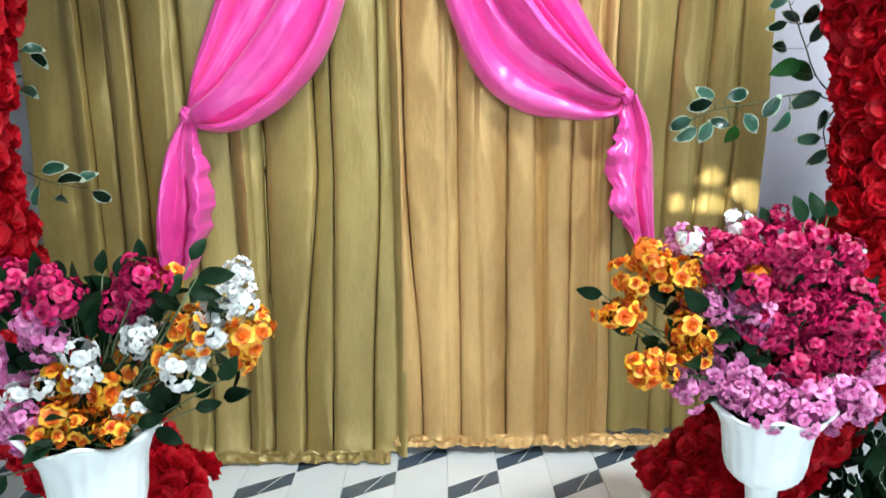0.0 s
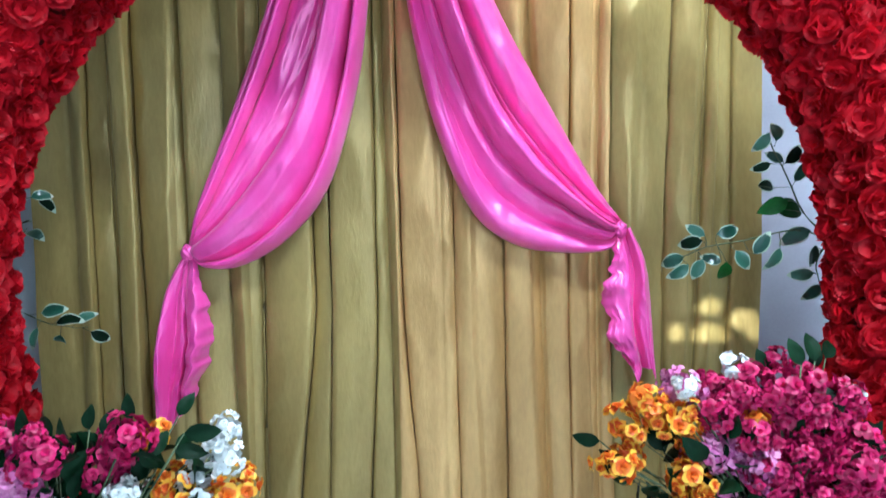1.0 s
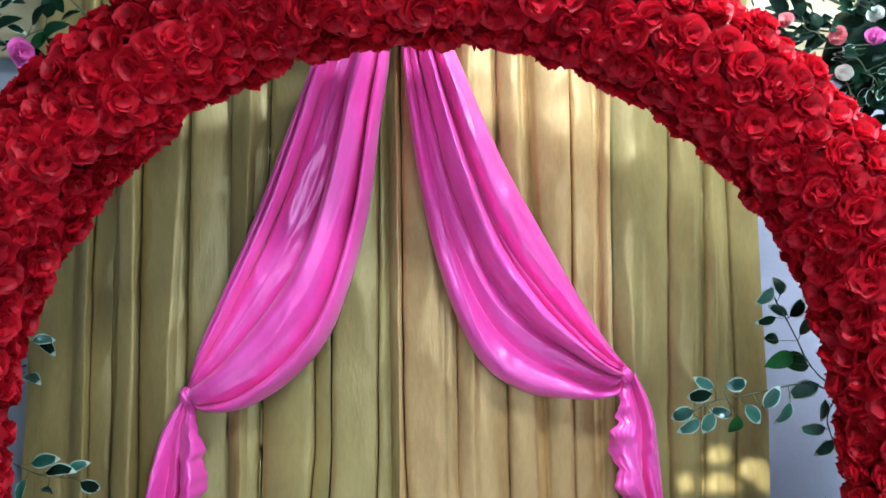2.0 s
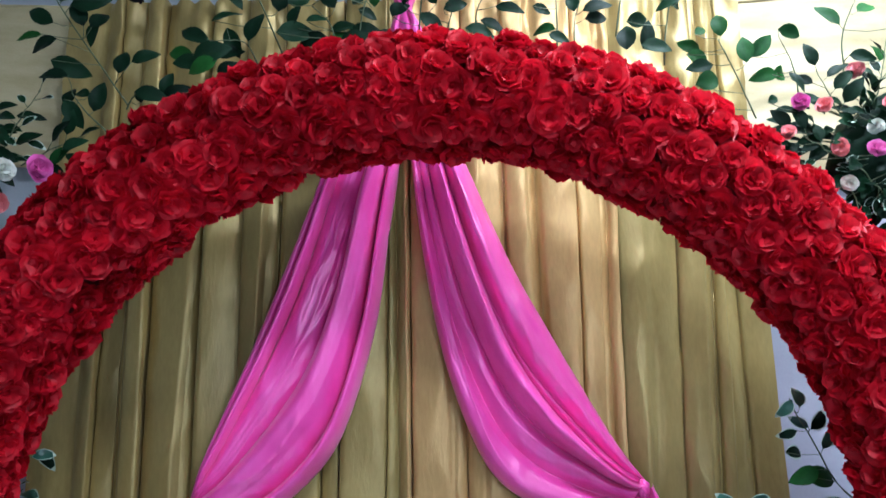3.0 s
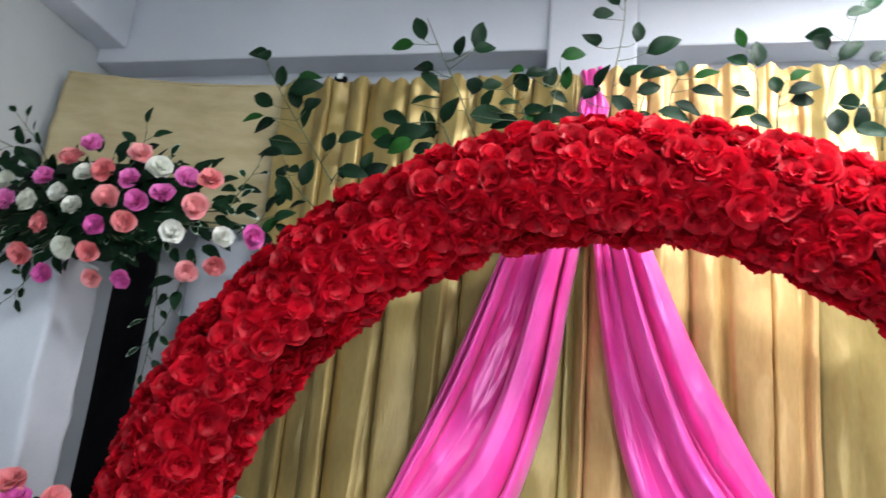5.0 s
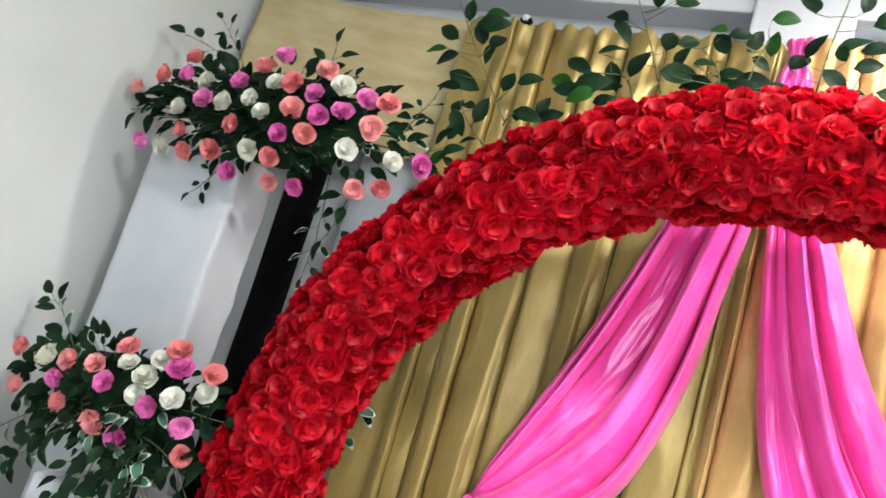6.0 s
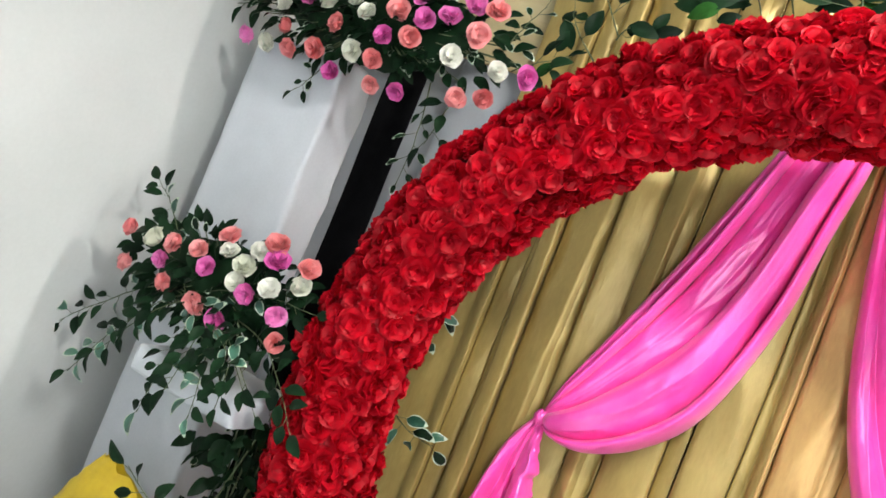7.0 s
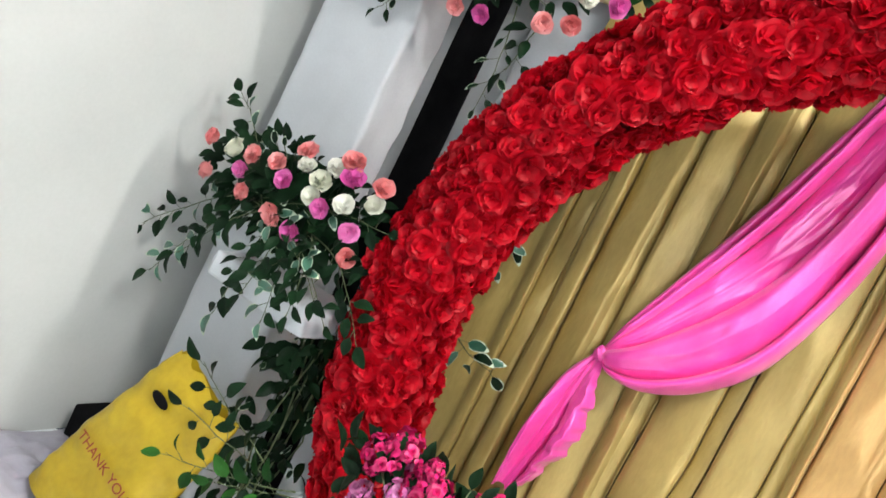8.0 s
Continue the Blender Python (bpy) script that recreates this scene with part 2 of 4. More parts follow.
def cluster_piece(seed, radius, count, size, two_tone=False):
    """A rounded head of many small blossoms, turned outwards from its middle."""
    rng = random.Random(seed)
    out, long = [], rng.uniform(1.0, 1.7)
    for i in range(count):
        z = 1 - 1.75 * (i + 0.5) / count
        a = 2.4 * i + rng.uniform(-0.4, 0.4)
        way = Vector((math.cos(a) * math.sqrt(1 - z * z), math.sin(a) * math.sqrt(1 - z * z), z))
        way = (way + Vector([rng.uniform(-0.25, 0.25) for _ in range(3)])).normalized()
        out.append(moved(blossom_piece(rng, size * rng.uniform(0.75, 1.25), two_tone and rng.random() < 0.8), facing(Vector((way.x * long, way.y, way.z)) * radius * rng.uniform(0.55, 1.3), way, rng.uniform(0, 360))))
    return joined(out)


def leaf_piece(seed, length, width, margin=False):
    """A pointed oval leaf along +y, folded on its midrib; margin: pale edge faces."""
    rng = random.Random(seed)
    droop, twist = rng.uniform(5, 32), rng.uniform(-16, 16)
    nu, nv = 6, 8

    def at(u, v):
        s = v * 2 - 1
        s = math.copysign(abs(s) ** 0.7, s)
        w = width * 0.5 * math.sin(math.pi * u ** 0.82) ** 0.75 if 0 < u < 1 else 0.0
        w = max(w, 0.0006)
        a = radians(-droop * u)
        x, lift = w * s, 0.22 * w * abs(s) + 0.03 * width * math.sin(9 * u + 3 * s)
        t = radians(twist * u)
        return (x * math.cos(t) - lift * math.sin(t), length * u * math.cos(a), length * u * math.sin(a) + lift * math.cos(t) + x * math.sin(t))

    v, f, _ = grid(at, nu, nv)
    slots = [1 if margin and (i % nv in (0, nv - 1) or (i // nv == nu - 1)) else 0 for i in range(len(f))]
    return (v, f, slots)


LEAVES = [meshed("leaf", leaf_piece(i, 0.066, 0.035), [LEAF]) for i in range(4)]
LEAVES_DARK = [meshed("leaf", leaf_piece(10 + i, 0.066, 0.035), [LEAF_DARK]) for i in range(4)]
LEAVES_PALE = [meshed("leaf", leaf_piece(20 + i, 0.062, 0.034, True), [LEAF_TEAL if i < 3 else LEAF_DARK, LEAF_EDGE]) for i in range(4)]
LEAVES_SMALL = [meshed("leaf", leaf_piece(30 + i, 0.042, 0.022, i % 2 == 0), [LEAF_DARK, LEAF_EDGE]) for i in range(4)]


def leaf_spray(seed, base, tip, count, leaves, label, size=1.0, sag=0.02, parent=None, stalk=0.028):
    """A twig from base to tip with leaves on short stalks along it."""
    rng = random.Random(seed)
    base, tip = Vector(base), Vector(tip)
    run = tip - base
    ob = thing("leaf_spray", label, "foliage", Matrix.Translation(base), "leaf sprays round the arch") if parent is None else parent
    origin = base if parent is None else Vector((0, 0, 0))
    side = run.cross(Vector((0, 1, 0))).normalized() if run.cross(Vector((0, 1, 0))).length > 1e-4 else Vector((1, 0, 0))
    bend = rng.uniform(-0.05, 0.05)
    line = []
    for i in range(9):
        u = i / 8
        line.append(base + run * u + side * bend * run.length * 4 * u * (1 - u) + Vector((0, rng.uniform(-0.004, 0.004), -sag * 4 * u * (1 - u) + rng.uniform(-0.003, 0.003))))
    twigs = [tube([p - origin for p in line], [0.0022 - 0.0012 * i / 8 for i in range(9)], 5)]
    for i in range(count):
        u = 0.22 + 0.78 * (i + 0.5) / count
        k = min(int(u * 8), 7)
        p = line[k].lerp(line[k + 1], u * 8 - k)
        hand = 1 if i % 2 else -1
        way = (run.normalized() * rng.uniform(0.15, 0.9) + side * hand * rng.uniform(0.5, 1.0) + Vector((0, rng.uniform(-0.75, 0.25), rng.uniform(-0.3, 0.2)))).normalized()
        if i == count - 1:
            way = (run.normalized() + Vector((0, -0.3, 0))).normalized()
        end = p + way * stalk * rng.uniform(0.5, 1.3)
        twigs.append(tube([p - origin, end - origin], 0.0009, 4))
        up = Vector((rng.uniform(-0.5, 0.5), -1, rng.uniform(-0.1, 0.9))).normalized()
        across = way.cross(up).normalized()
        m = Matrix((across, way, across.cross(way))).transposed().to_4x4()
        m.translation = end - origin
        part("leaf", rng.choice(leaves), None, ob, m=m @ Matrix.Scale(size * rng.uniform(0.75, 1.15), 4))
    part("twig", joined(twigs), STEM, ob)
    return ob

# ---- the room ----
WALL_X, BACK_Y, RIGHT_X, FRONT_Y, TOP_Z = -2.04, 2.42, 2.7, -2.6, 3.15
floor = tagged(part("floor", box((-2.3, -2.8, -0.12), (2.9, 2.6, -0.006), 0), GROUT, None), "white and slate patterned tile floor", "floor", kind="structure")
tagged(part("ceiling", box((-2.3, -2.8, TOP_Z), (2.9, 2.6, TOP_Z + 0.12), 0), PLASTER, None), "plain white painted ceiling", "ceiling", kind="structure")
tagged(part("wall_west", box((WALL_X - 0.15, -2.8, 0), (WALL_X, BACK_Y, TOP_Z), 0), PLASTER, None), "white plastered side wall", "wall", kind="structure")
tagged(part("wall_east", box((RIGHT_X, -2.8, 0), (RIGHT_X + 0.15, BACK_Y, TOP_Z), 0), PLASTER, None), "white plastered side wall", "wall", kind="structure")
tagged(part("wall_north", box((WALL_X - 0.15, BACK_Y, 0), (RIGHT_X + 0.15, BACK_Y + 0.15, TOP_Z), 0), BEAM_PAINT, None), "pale lilac painted wall behind the backdrop", "wall", kind="structure")


def wall_with_openings(holes):
    """The wall behind the camera, with openings (x0, x1, z0, z1) through it, in order of x."""
    bm = bmesh.new()
    slabs, x = [], WALL_X - 0.15
    for x0, x1, z0, z1 in holes:
        slabs += [(x, x0, 0, TOP_Z), (x0, x1, 0, z0), (x0, x1, z1, TOP_Z)]
        x = x1
    for x0, x1, z0, z1 in slabs + [(x, RIGHT_X + 0.15, 0, TOP_Z)]:
        bmesh.ops.create_cube(bm, size=1, matrix=Matrix.Translation(((x0 + x1) / 2, FRONT_Y - 0.075, (z0 + z1) / 2)) @ Matrix.Diagonal((x1 - x0, 0.15, z1 - z0, 1)))
    return bm


# the first opening is added to let the sun reach the curtain
tagged(part("wall_south", wall_with_openings([(-0.06, 0.28, 2.03, 2.225), (0.7, 2.2, 0.8, 2.3)]), PLASTER, None, smooth=False), "white plastered wall with a window and an added opening for the sun", "wall", kind="structure")
for name, lo, hi in (("beam_west", (WALL_X, 2.29, 2.80), (-0.22, BACK_Y, TOP_Z)), ("beam_east", (0.08, 2.29, 2.80), (RIGHT_X, BACK_Y, TOP_Z)), ("beam_side", (WALL_X, -2.6, 2.86), (WALL_X + 0.13, 2.29, TOP_Z))):
    tagged(part(name, box(lo, hi, 0.008), BEAM_PAINT, None, smooth=False), "pale lilac painted concrete ceiling beam", "beam", kind="structure")
tagged(part("pilaster", box((-0.22, 2.27, 0), (0.08, BACK_Y, TOP_Z), 0.01), BEAM_PAINT, None, smooth=False), "pale lilac painted wall pilaster", "pilaster", kind="structure")

# ---- the gold backdrop ----
CURTAIN_Y = 2.25
rng = random.Random(7)


def pleat_column(pleats):
    """Columns (pleat, share across it, depth towards the room) over faces of given lift and slant, some tucked in by a sharp crease."""
    out = []
    for k, (_, _, _, lift, slant, crease) in enumerate(pleats[:-1]):
        after = pleats[k + 1]
        here = -0.008 + 0.023 * lift
        if crease:
            out += [(k, -0.02, here - 0.012), (k, 0.0, -0.044), (k, 0.014, -0.048), (k, 0.03, here - 0.006 + 0.012 * slant)]
        for n in range(9):
            u = 0.06 + 0.88 * n / 8
            out.append((k, u, here + 0.016 * slant * (1 - 2 * u) + (0.008 + 0.003 * lift) * math.sin(math.pi * u) ** 0.45))
        if after[5]:
            out.append((k, 0.985, here - 0.014 * slant + 0.003))
    return out


def curtain_panel(pleats, bottom, top, flare=0.0):
    columns = pleat_column(pleats)
    nz, n = 120, len(columns) - 1
    phase = rng.uniform(0, 6)

    def edge_x(k, z):
        low, mid, high = pleats[k][:3]
        if z < 0.98:
            t = max(0.0, (z - 0.155) / 0.826)
            return low + (mid - low) * t * t * (3 - 2 * t)
        t = min(1.25, (z - 0.98) / 0.75)
        return mid + (high - mid) * t

    def at(u, v):
        k, s, d = columns[int(round(v * n))]
        z = bottom + (top - bottom) * u
        a, b = edge_x(k, z), edge_x(k + 1, z)
        x = a + (b - a) * s
        x += 0.004 * noise.noise((k * 3.1, phase, z * 1.5)) + 0.0025 * noise.noise((k * 5.3, phase, z * 6))
        gather = max(0.0, (u - 0.88) / 0.12)
        d *= 0.85 + 0.35 * noise.noise((k * 2.7, phase, z * 1.1))
        d = d * (1 - 0.35 * gather) + gather * 0.008 * math.sin(75 * x + 3 * math.sin(9 * x))
        soft = noise.noise((x * 5, 0, z * 1.6))
        crumple = 1 - abs(noise.noise((x * 7 + 0.5 * z, 3, z * 3.5)))
        pack = abs(((z + 0.02 * soft) / 0.31) % 1 - 0.5)
        d += 0.007 * soft + 0.006 * crumple ** 6 + 0.0022 * max(0.0, 1 - pack / 0.03) + 0.0015 * noise.noise((x * 22, 3, z * 14))
        high = max(0.0, min(1.0, (z - 2.15) / 0.2))
        d += high * (0.016 * (1 - abs(noise.noise((x * 9, 7, z * 8)))) ** 3 + 0.006 * noise.noise((x * 24, 9, z * 20)))
        foot = math.exp(-z / 0.07)
        d += flare * math.exp(-z / 0.16) + foot * (0.018 + 0.022 * noise.noise((x * 11, 1, z * 6)))
        zz = z + (0.012 * noise.noise((x * 14, 5, 0)) + 0.012 if u == 0 else 0) + (0.008 * math.sin(95 * x) if u == 1 else 0)
        return (x, CURTAIN_Y - 0.02 - d, zz)

    return grid(at, nz, n)


backdrop = thing("backdrop_curtain", "pleated gold satin backdrop curtain touching the tile floor", "curtain")
# each pleat: where it begins low, midway and high; lift, slant, sharp crease
LEFT_PLEATS = [(-1.155, -1.155, -1.155, 0.8, 0.5, 0), (-1.021, -1.021, -1.021, 1.2, -0.8, 0), (-0.971, -0.971, -0.971, 0.1, 0.6, 1), (-0.910, -0.910, -0.910, 0.0, -0.3, 1), (-0.889, -0.889, -0.889, 2.0, -0.4, 0), (-0.828, -0.828, -0.834, 0.8, -1.0, 1), (-0.724, -0.724, -0.702, 0.2, 0.9, 0),
               (-0.663, -0.683, -0.682, 0.7, 1.4, 1), (-0.548, -0.559, -0.564, 1.7, -1.2, 1), (-0.509, -0.509, -0.493, 0.1, 0.8, 0), (-0.472, -0.463, -0.448, 1.5, -0.6, 1), (-0.376, -0.309, -0.309, 0.2, -0.4, 1), (-0.286, -0.257, -0.257, 1.5, 0.5, 1), (-0.160, -0.120, -0.117, 0.0, 0.4, 1), (-0.078, -0.078, -0.090, 1.0, -0.5, 0), (-0.050, -0.045, -0.055, 0, 0, 0)]
RIGHT_PLEATS = [(-0.066, -0.057, -0.067, 0.8, 0.3, 0), (-0.001, -0.045, -0.050, 1.1, -0.4, 1), (0.071, 0.071, 0.071, 0.9, 0.3, 0), (0.120, 0.113, 0.113, 1.3, -0.6, 1), (0.192, 0.167, 0.167, 0.8, 0.7, 0), (0.264, 0.259, 0.245, 1.7, -0.5, 1), (0.364, 0.345, 0.319, 0.0, 0.7, 0), (0.391, 0.374, 0.349, 1.6, -0.5, 0), (0.454, 0.450, 0.460, 1.2, 0.4, 1), (0.526, 0.512, 0.529, 0.1, 0.4, 0), (0.548, 0.537, 0.554, 1.0, -0.3, 0),
                (0.590, 0.570, 0.583, 0, 0, 0)]
FAR_PLEATS = [(0.584, 0.563, 0.576, 1.0, -0.6, 1), (0.656, 0.637, 0.664, 0.7, 0.7, 0), (0.725, 0.733, 0.760, 1.2, -0.9, 1), (0.770, 0.807, 0.844, 0.3, 0.6, 0), (0.798, 0.837, 0.869, 1.0, -0.5, 1), (0.843, 0.873, 0.898, 0.3, 0.6, 0), (0.879, 0.933, 0.937, 0.9, -0.5, 1), (0.985, 1.028, 1.022, 0, 0, 0)]
panels = [None, None]
panels[0] = part("curtain_panel", curtain_panel(LEFT_PLEATS, 0.0, 2.65, 0.05), SHADED_GOLD, backdrop)
panels[1] = part("curtain_panel", curtain_panel(RIGHT_PLEATS, 0.035, 2.66), GOLD, backdrop, m=pose(0, -0.012, 0))
panels.append(part("curtain_panel", curtain_panel(FAR_PLEATS, 0.055, 2.66), SHADED_GOLD, backdrop, m=pose(0, -0.004, 0)))
part("curtain_rod", tube([(-1.14, 2.275, 2.60), (0, 2.272, 2.61), (1.02, 2.275, 2.62)], 0.008, 8), METAL, backdrop)


def hem_piece(x0, x1, seed):
    """A crushed strip of gold cloth where the curtain meets the floor, with a ragged front edge."""
    left = x0 < -0.1

    def at(u, v):
        x = x0 + (x1 - x0) * u
        crush = 1 - abs(noise.noise((x * 26, seed, v * 3))) * 2
        deep = 0.030 + 0.020 * noise.noise((x * 12, seed, 2)) + 0.012 * noise.noise((x * 40, seed, 6))
        lift = (0.006 if left else 0.030) + 0.022 * (1 - v) + 0.016 * max(0.0, crush) * math.sin(math.pi * (0.25 + 0.6 * v)) + 0.006 * noise.noise((x * 60, seed, v * 6))
        return (x + 0.004 * noise.noise((x * 35, seed, v * 5)), CURTAIN_Y - (0.112 if left else 0.062) - deep * v, max(0.004, lift))

    return grid(at, int((x1 - x0) * 220), 8)


for x0, x1, s in ((-1.16, -0.42, 1), (-0.43, -0.10, 2), (-0.09, 0.5, 3), (0.49, 1.04, 4)):
    part("hem", hem_piece(x0, x1, s), SHADED_GOLD if x1 < 0 else GOLD, panels[0] if x1 < 0 else panels[1], m=pose(0, 0, 0) if x1 < 0 else pose(0, 0.012, 0))


def band_piece(x0, y0, x1, y1, z0, z1, seed):
    """Gold cloth pulled flat over the top of the frame, with long sideways creases."""
    def at(u, v):
        x, z = x0 + (x1 - x0) * v, z0 + (z1 - z0) * u
        d = 0.012 * noise.noise((x * 2.2, seed, z * 14)) + 0.005 * noise.noise((x * 8, seed, z * 30)) + 0.02 * math.sin(math.pi * u)
        return (x, y0 + (y1 - y0) * v - d, z + 0.012 * math.sin(5 * x) * u)

    return grid(at, 40, 60)


for name, args in (("gold_valance", (-1.99, 2.12, -1.10, 2.275, 2.10, 2.66, 3.0)), ("gold_valance", (0.98, 2.285, 2.3, 2.20, 2.05, 2.68, 9.0))):
    ob = thing(name, "gold cloth stretched along the backdrop frame", "drapery")
    part("cloth", band_piece(*args), GOLD_BAND, ob)
    x0, y0, x1, y1, _, z1, seed = args
    rolled = [(x0 + (x1 - x0) * k / 40, y0 + (y1 - y0) * k / 40 + 0.002, z1 - 0.004 + 0.012 * math.sin(5 * (x0 + (x1 - x0) * k / 40)) + 0.003 * noise.noise((k * 0.9, seed, 1))) for k in range(41)]
    part("rolled_edge", tube(rolled, [0.006 + 0.003 * noise.noise((k * 0.7, seed, 4)) for k in range(41)], 7), GOLD_BAND, ob)
    ob.children[0].modifiers.new("thick", "SOLIDIFY").thickness = 0.006


def cloth_panel(name, x0, x1, y, z1, mat, label, seed):
    def at(u, v):
        x, z = x0 + (x1 - x0) * v, z1 * u
        return (x, y - 0.012 * math.sin(22 * x + seed + 0.8 * math.sin(2 * z)) - 0.006 * noise.noise((x * 7, seed, z * 3)), z)

    ob = thing(name, label, "drapery")
    part("cloth", grid(at, 40, 40), mat, ob)
    ob.children[0].modifiers.new("thick", "SOLIDIFY").thickness = 0.004
    return ob


cloth_panel("side_drape", -1.46, -1.10, 2.31, 2.4, WHITE_CLOTH, "white cloth hanging beside the gold curtain", 1)
cloth_panel("side_drape", 0.98, 1.62, 2.32, 2.4, LILAC_CLOTH, "pale lilac cloth hanging beside the gold curtain", 5)
# added black strip: the dark gap beside the pillar put in as a sheet
cloth_panel("black_drape", -1.66, -1.49, 2.18, 2.1, BLACK, "added black strip for the dark gap beside the pillar", 3)


# ---- pink swags ----
def swag_piece(outer, inner, seed, folds, deep, nu=90, nv=56, ruffle=0.0, given=None):
    """Cloth gathered between an outer and an inner edge of (x, z) places, with folds along it."""
    a, b = smooth_line(outer, nu), smooth_line(inner, nu)
    r = random.Random(seed)
    cuts, sizes, ph = [0.0], [], []
    while cuts[-1] < 1.0:
        cuts.append(cuts[-1] + r.uniform(0.6, 1.5) / folds)
        sizes.append(r.uniform(0.45, 1.15))
        ph.append(r.uniform(0, 6))
    cuts[-1] = 1.0
    if len(cuts) > 2 and cuts[-1] - cuts[-2] < 0.4 / folds:
        cuts.pop(-2)
    ph.append(0)
    if given:
        cuts = [g[0] for g in given] + [1.0]
        sizes = [g[1] for g in given]
        ph = [r.uniform(0, 6) for _ in cuts]
    lean = [r.choice((0.3, 0.38, 0.64, 0.72)) for _ in cuts]

    def at(u, v):
        i = int(round(u * nu))
        p, q = a[i], b[i]
        x, z = p + (q - p) * v
        wide = math.hypot(*(q - p))
        lines = [c + (0.07 * math.sin(2.6 * u + ph[k]) if 0 < k < len(cuts) - 1 else 0) for k, c in enumerate(cuts)]
        k = max(n for n in range(len(lines) - 1) if v >= lines[n] or n == 0)
        t = min(1.0, max(0.0, (v - lines[k]) / max(1e-4, lines[k + 1] - lines[k])))
        peak = lean[k]
        rise = t / peak if t < peak else (1 - t) / (1 - peak)
        round_fold = math.sin(0.5 * math.pi * rise) ** 0.75 * sizes[k] * (0.75 + 0.25 * math.sin(5 * u + ph[k]))
        creases = 0.25 * abs(math.sin(math.pi * (3 * t + 1.1 * u + ph[k]))) ** 0.7
        d = 0.012 + deep * math.sin(math.pi * v) ** 0.6 * min(1.0, wide / 0.14) + min(0.10, 1.6 * wide / folds) * (round_fold + creases * 0.05)
        d += 0.004 * noise.noise((x * 20, seed, z * 20)) + 0.010 * max(0, u - 0.5) * math.sin(30 * v + 6 * math.sin(7 * v + seed))
        for along, across, size in ((2.2, 7, 0.005), (7, 6, 0.007)):
            ridge = 1 - abs(noise.noise((u * along + 0.3 * v, seed * 1.7 + along, v * across + 1.5 * u)))
            d += size * min(1.0, wide / 0.2) * ridge ** 4
        if ruffle:
            frill = ruffle * max(0.0, v - 0.45) * min(1.0, 4 * u)
            wave = noise.noise((z * 17, seed, 0.7)) + 0.45 * noise.noise((z * 47, seed, 3.1))
            x += frill * wave
            d += 1.2 * frill * (0.6 + noise.noise((z * 26, seed, 5.5)))
            z += 0.9 * ruffle * max(0.0, u - 0.7) * (noise.noise((v * 7, seed, 1.3)) + math.sin(9 * v + seed))
        return (x, CURTAIN_Y - 0.085 - d, z)

    return grid(at, nu, nv)


def knot_piece(cx, cz, size, seed):
    def at(u, v):
        a, b = math.tau * v, math.pi * (u - 0.5)
        r = size * (1 + 0.22 * math.sin(6 * a + 5 * b) + 0.2 * noise.noise((math.cos(a) * 2, math.sin(a) * 2, b + seed)))
        return (cx + r * math.cos(b) * math.cos(a), CURTAIN_Y - 0.125 + 0.8 * r * math.cos(b) * math.sin(a), cz + 1.15 * r * math.sin(b))

    return grid(at, 14, 28, True)


def swag(label, outer, inner, tail_outer, tail_inner, knot, seed, frill, folds):
    ob = thing("pink_swag", label, "drapery", group="pink swags on the backdrop")
    part("drape", swag_piece(outer, inner, seed, 3.4, 0.022, 130, 130, 0.0, folds), PINK, ob)
    part("tail", swag_piece(tail_outer, tail_inner, seed + 1, 3.0, 0.010, 90, 60, frill), PINK, ob)
    part("knot", knot_piece(knot[0], knot[1], 0.017, seed), PINK, ob)
    for c in ob.children[:2]:
        c.modifiers.new("thick", "SOLIDIFY").thickness = 0.003
    return ob


swag("bright pink satin swag gathered in a knot with a long tail", [(-0.075, 2.54), (-0.17, 2.33), (-0.29, 2.05), (-0.38, 1.81), (-0.48, 1.55), (-0.605, 1.24), (-0.655, 1.09)],
     [(-0.05, 2.54), (-0.065, 2.3), (-0.08, 2.05), (-0.11, 1.84), (-0.15, 1.56), (-0.24, 1.27), (-0.36, 1.12), (-0.50, 1.04), (-0.61, 1.035), (-0.645, 1.07)],
     [(-0.665, 1.085), (-0.73, 0.96), (-0.755, 0.78), (-0.765, 0.56)], [(-0.645, 1.085), (-0.61, 0.95), (-0.60, 0.80), (-0.68, 0.60)], (-0.652, 1.078), 11, 0.03, [(0, 0.5), (0.11, 0.7), (0.24, 0.3), (0.46, 1.1), (0.82, 0.75)])
swag("bright pink satin swag tied up with a short ruffled tail", [(-0.035, 2.54), (0.03, 2.28), (0.13, 2.04), (0.25, 1.75), (0.38, 1.50), (0.52, 1.25), (0.60, 1.14)],
     [(-0.055, 2.54), (-0.05, 2.3), (-0.04, 2.06), (0.0, 1.73), (0.06, 1.44), (0.16, 1.19), (0.28, 1.085), (0.43, 1.055), (0.55, 1.06), (0.585, 1.11)],
     [(0.62, 1.13), (0.665, 1.02), (0.68, 0.88), (0.695, 0.70)], [(0.57, 1.10), (0.555, 0.98), (0.54, 0.82), (0.60, 0.71)], (0.588, 1.12), 23, 0.06, [(0, 0.7), (0.27, 0.45), (0.40, 1.15), (0.63, 0.55), (0.84, 0.6)])
top = thing("pink_bow", "bunched pink satin cloth at the top of the swags", "drapery")
part("cloth", swag_piece([(-0.10, 2.62), (-0.085, 2.57), (-0.105, 2.50), (-0.085, 2.42)], [(-0.02, 2.62), (-0.035, 2.57), (-0.005, 2.50), (-0.03, 2.42)], 31, 3.0, 0.03, 30, 30), PINK, top)

# ---- pillar with its shelf, against the side wall ----
pillar = thing("display_pillar", "tall pillar wrapped in wrinkled white cloth", "pillar")


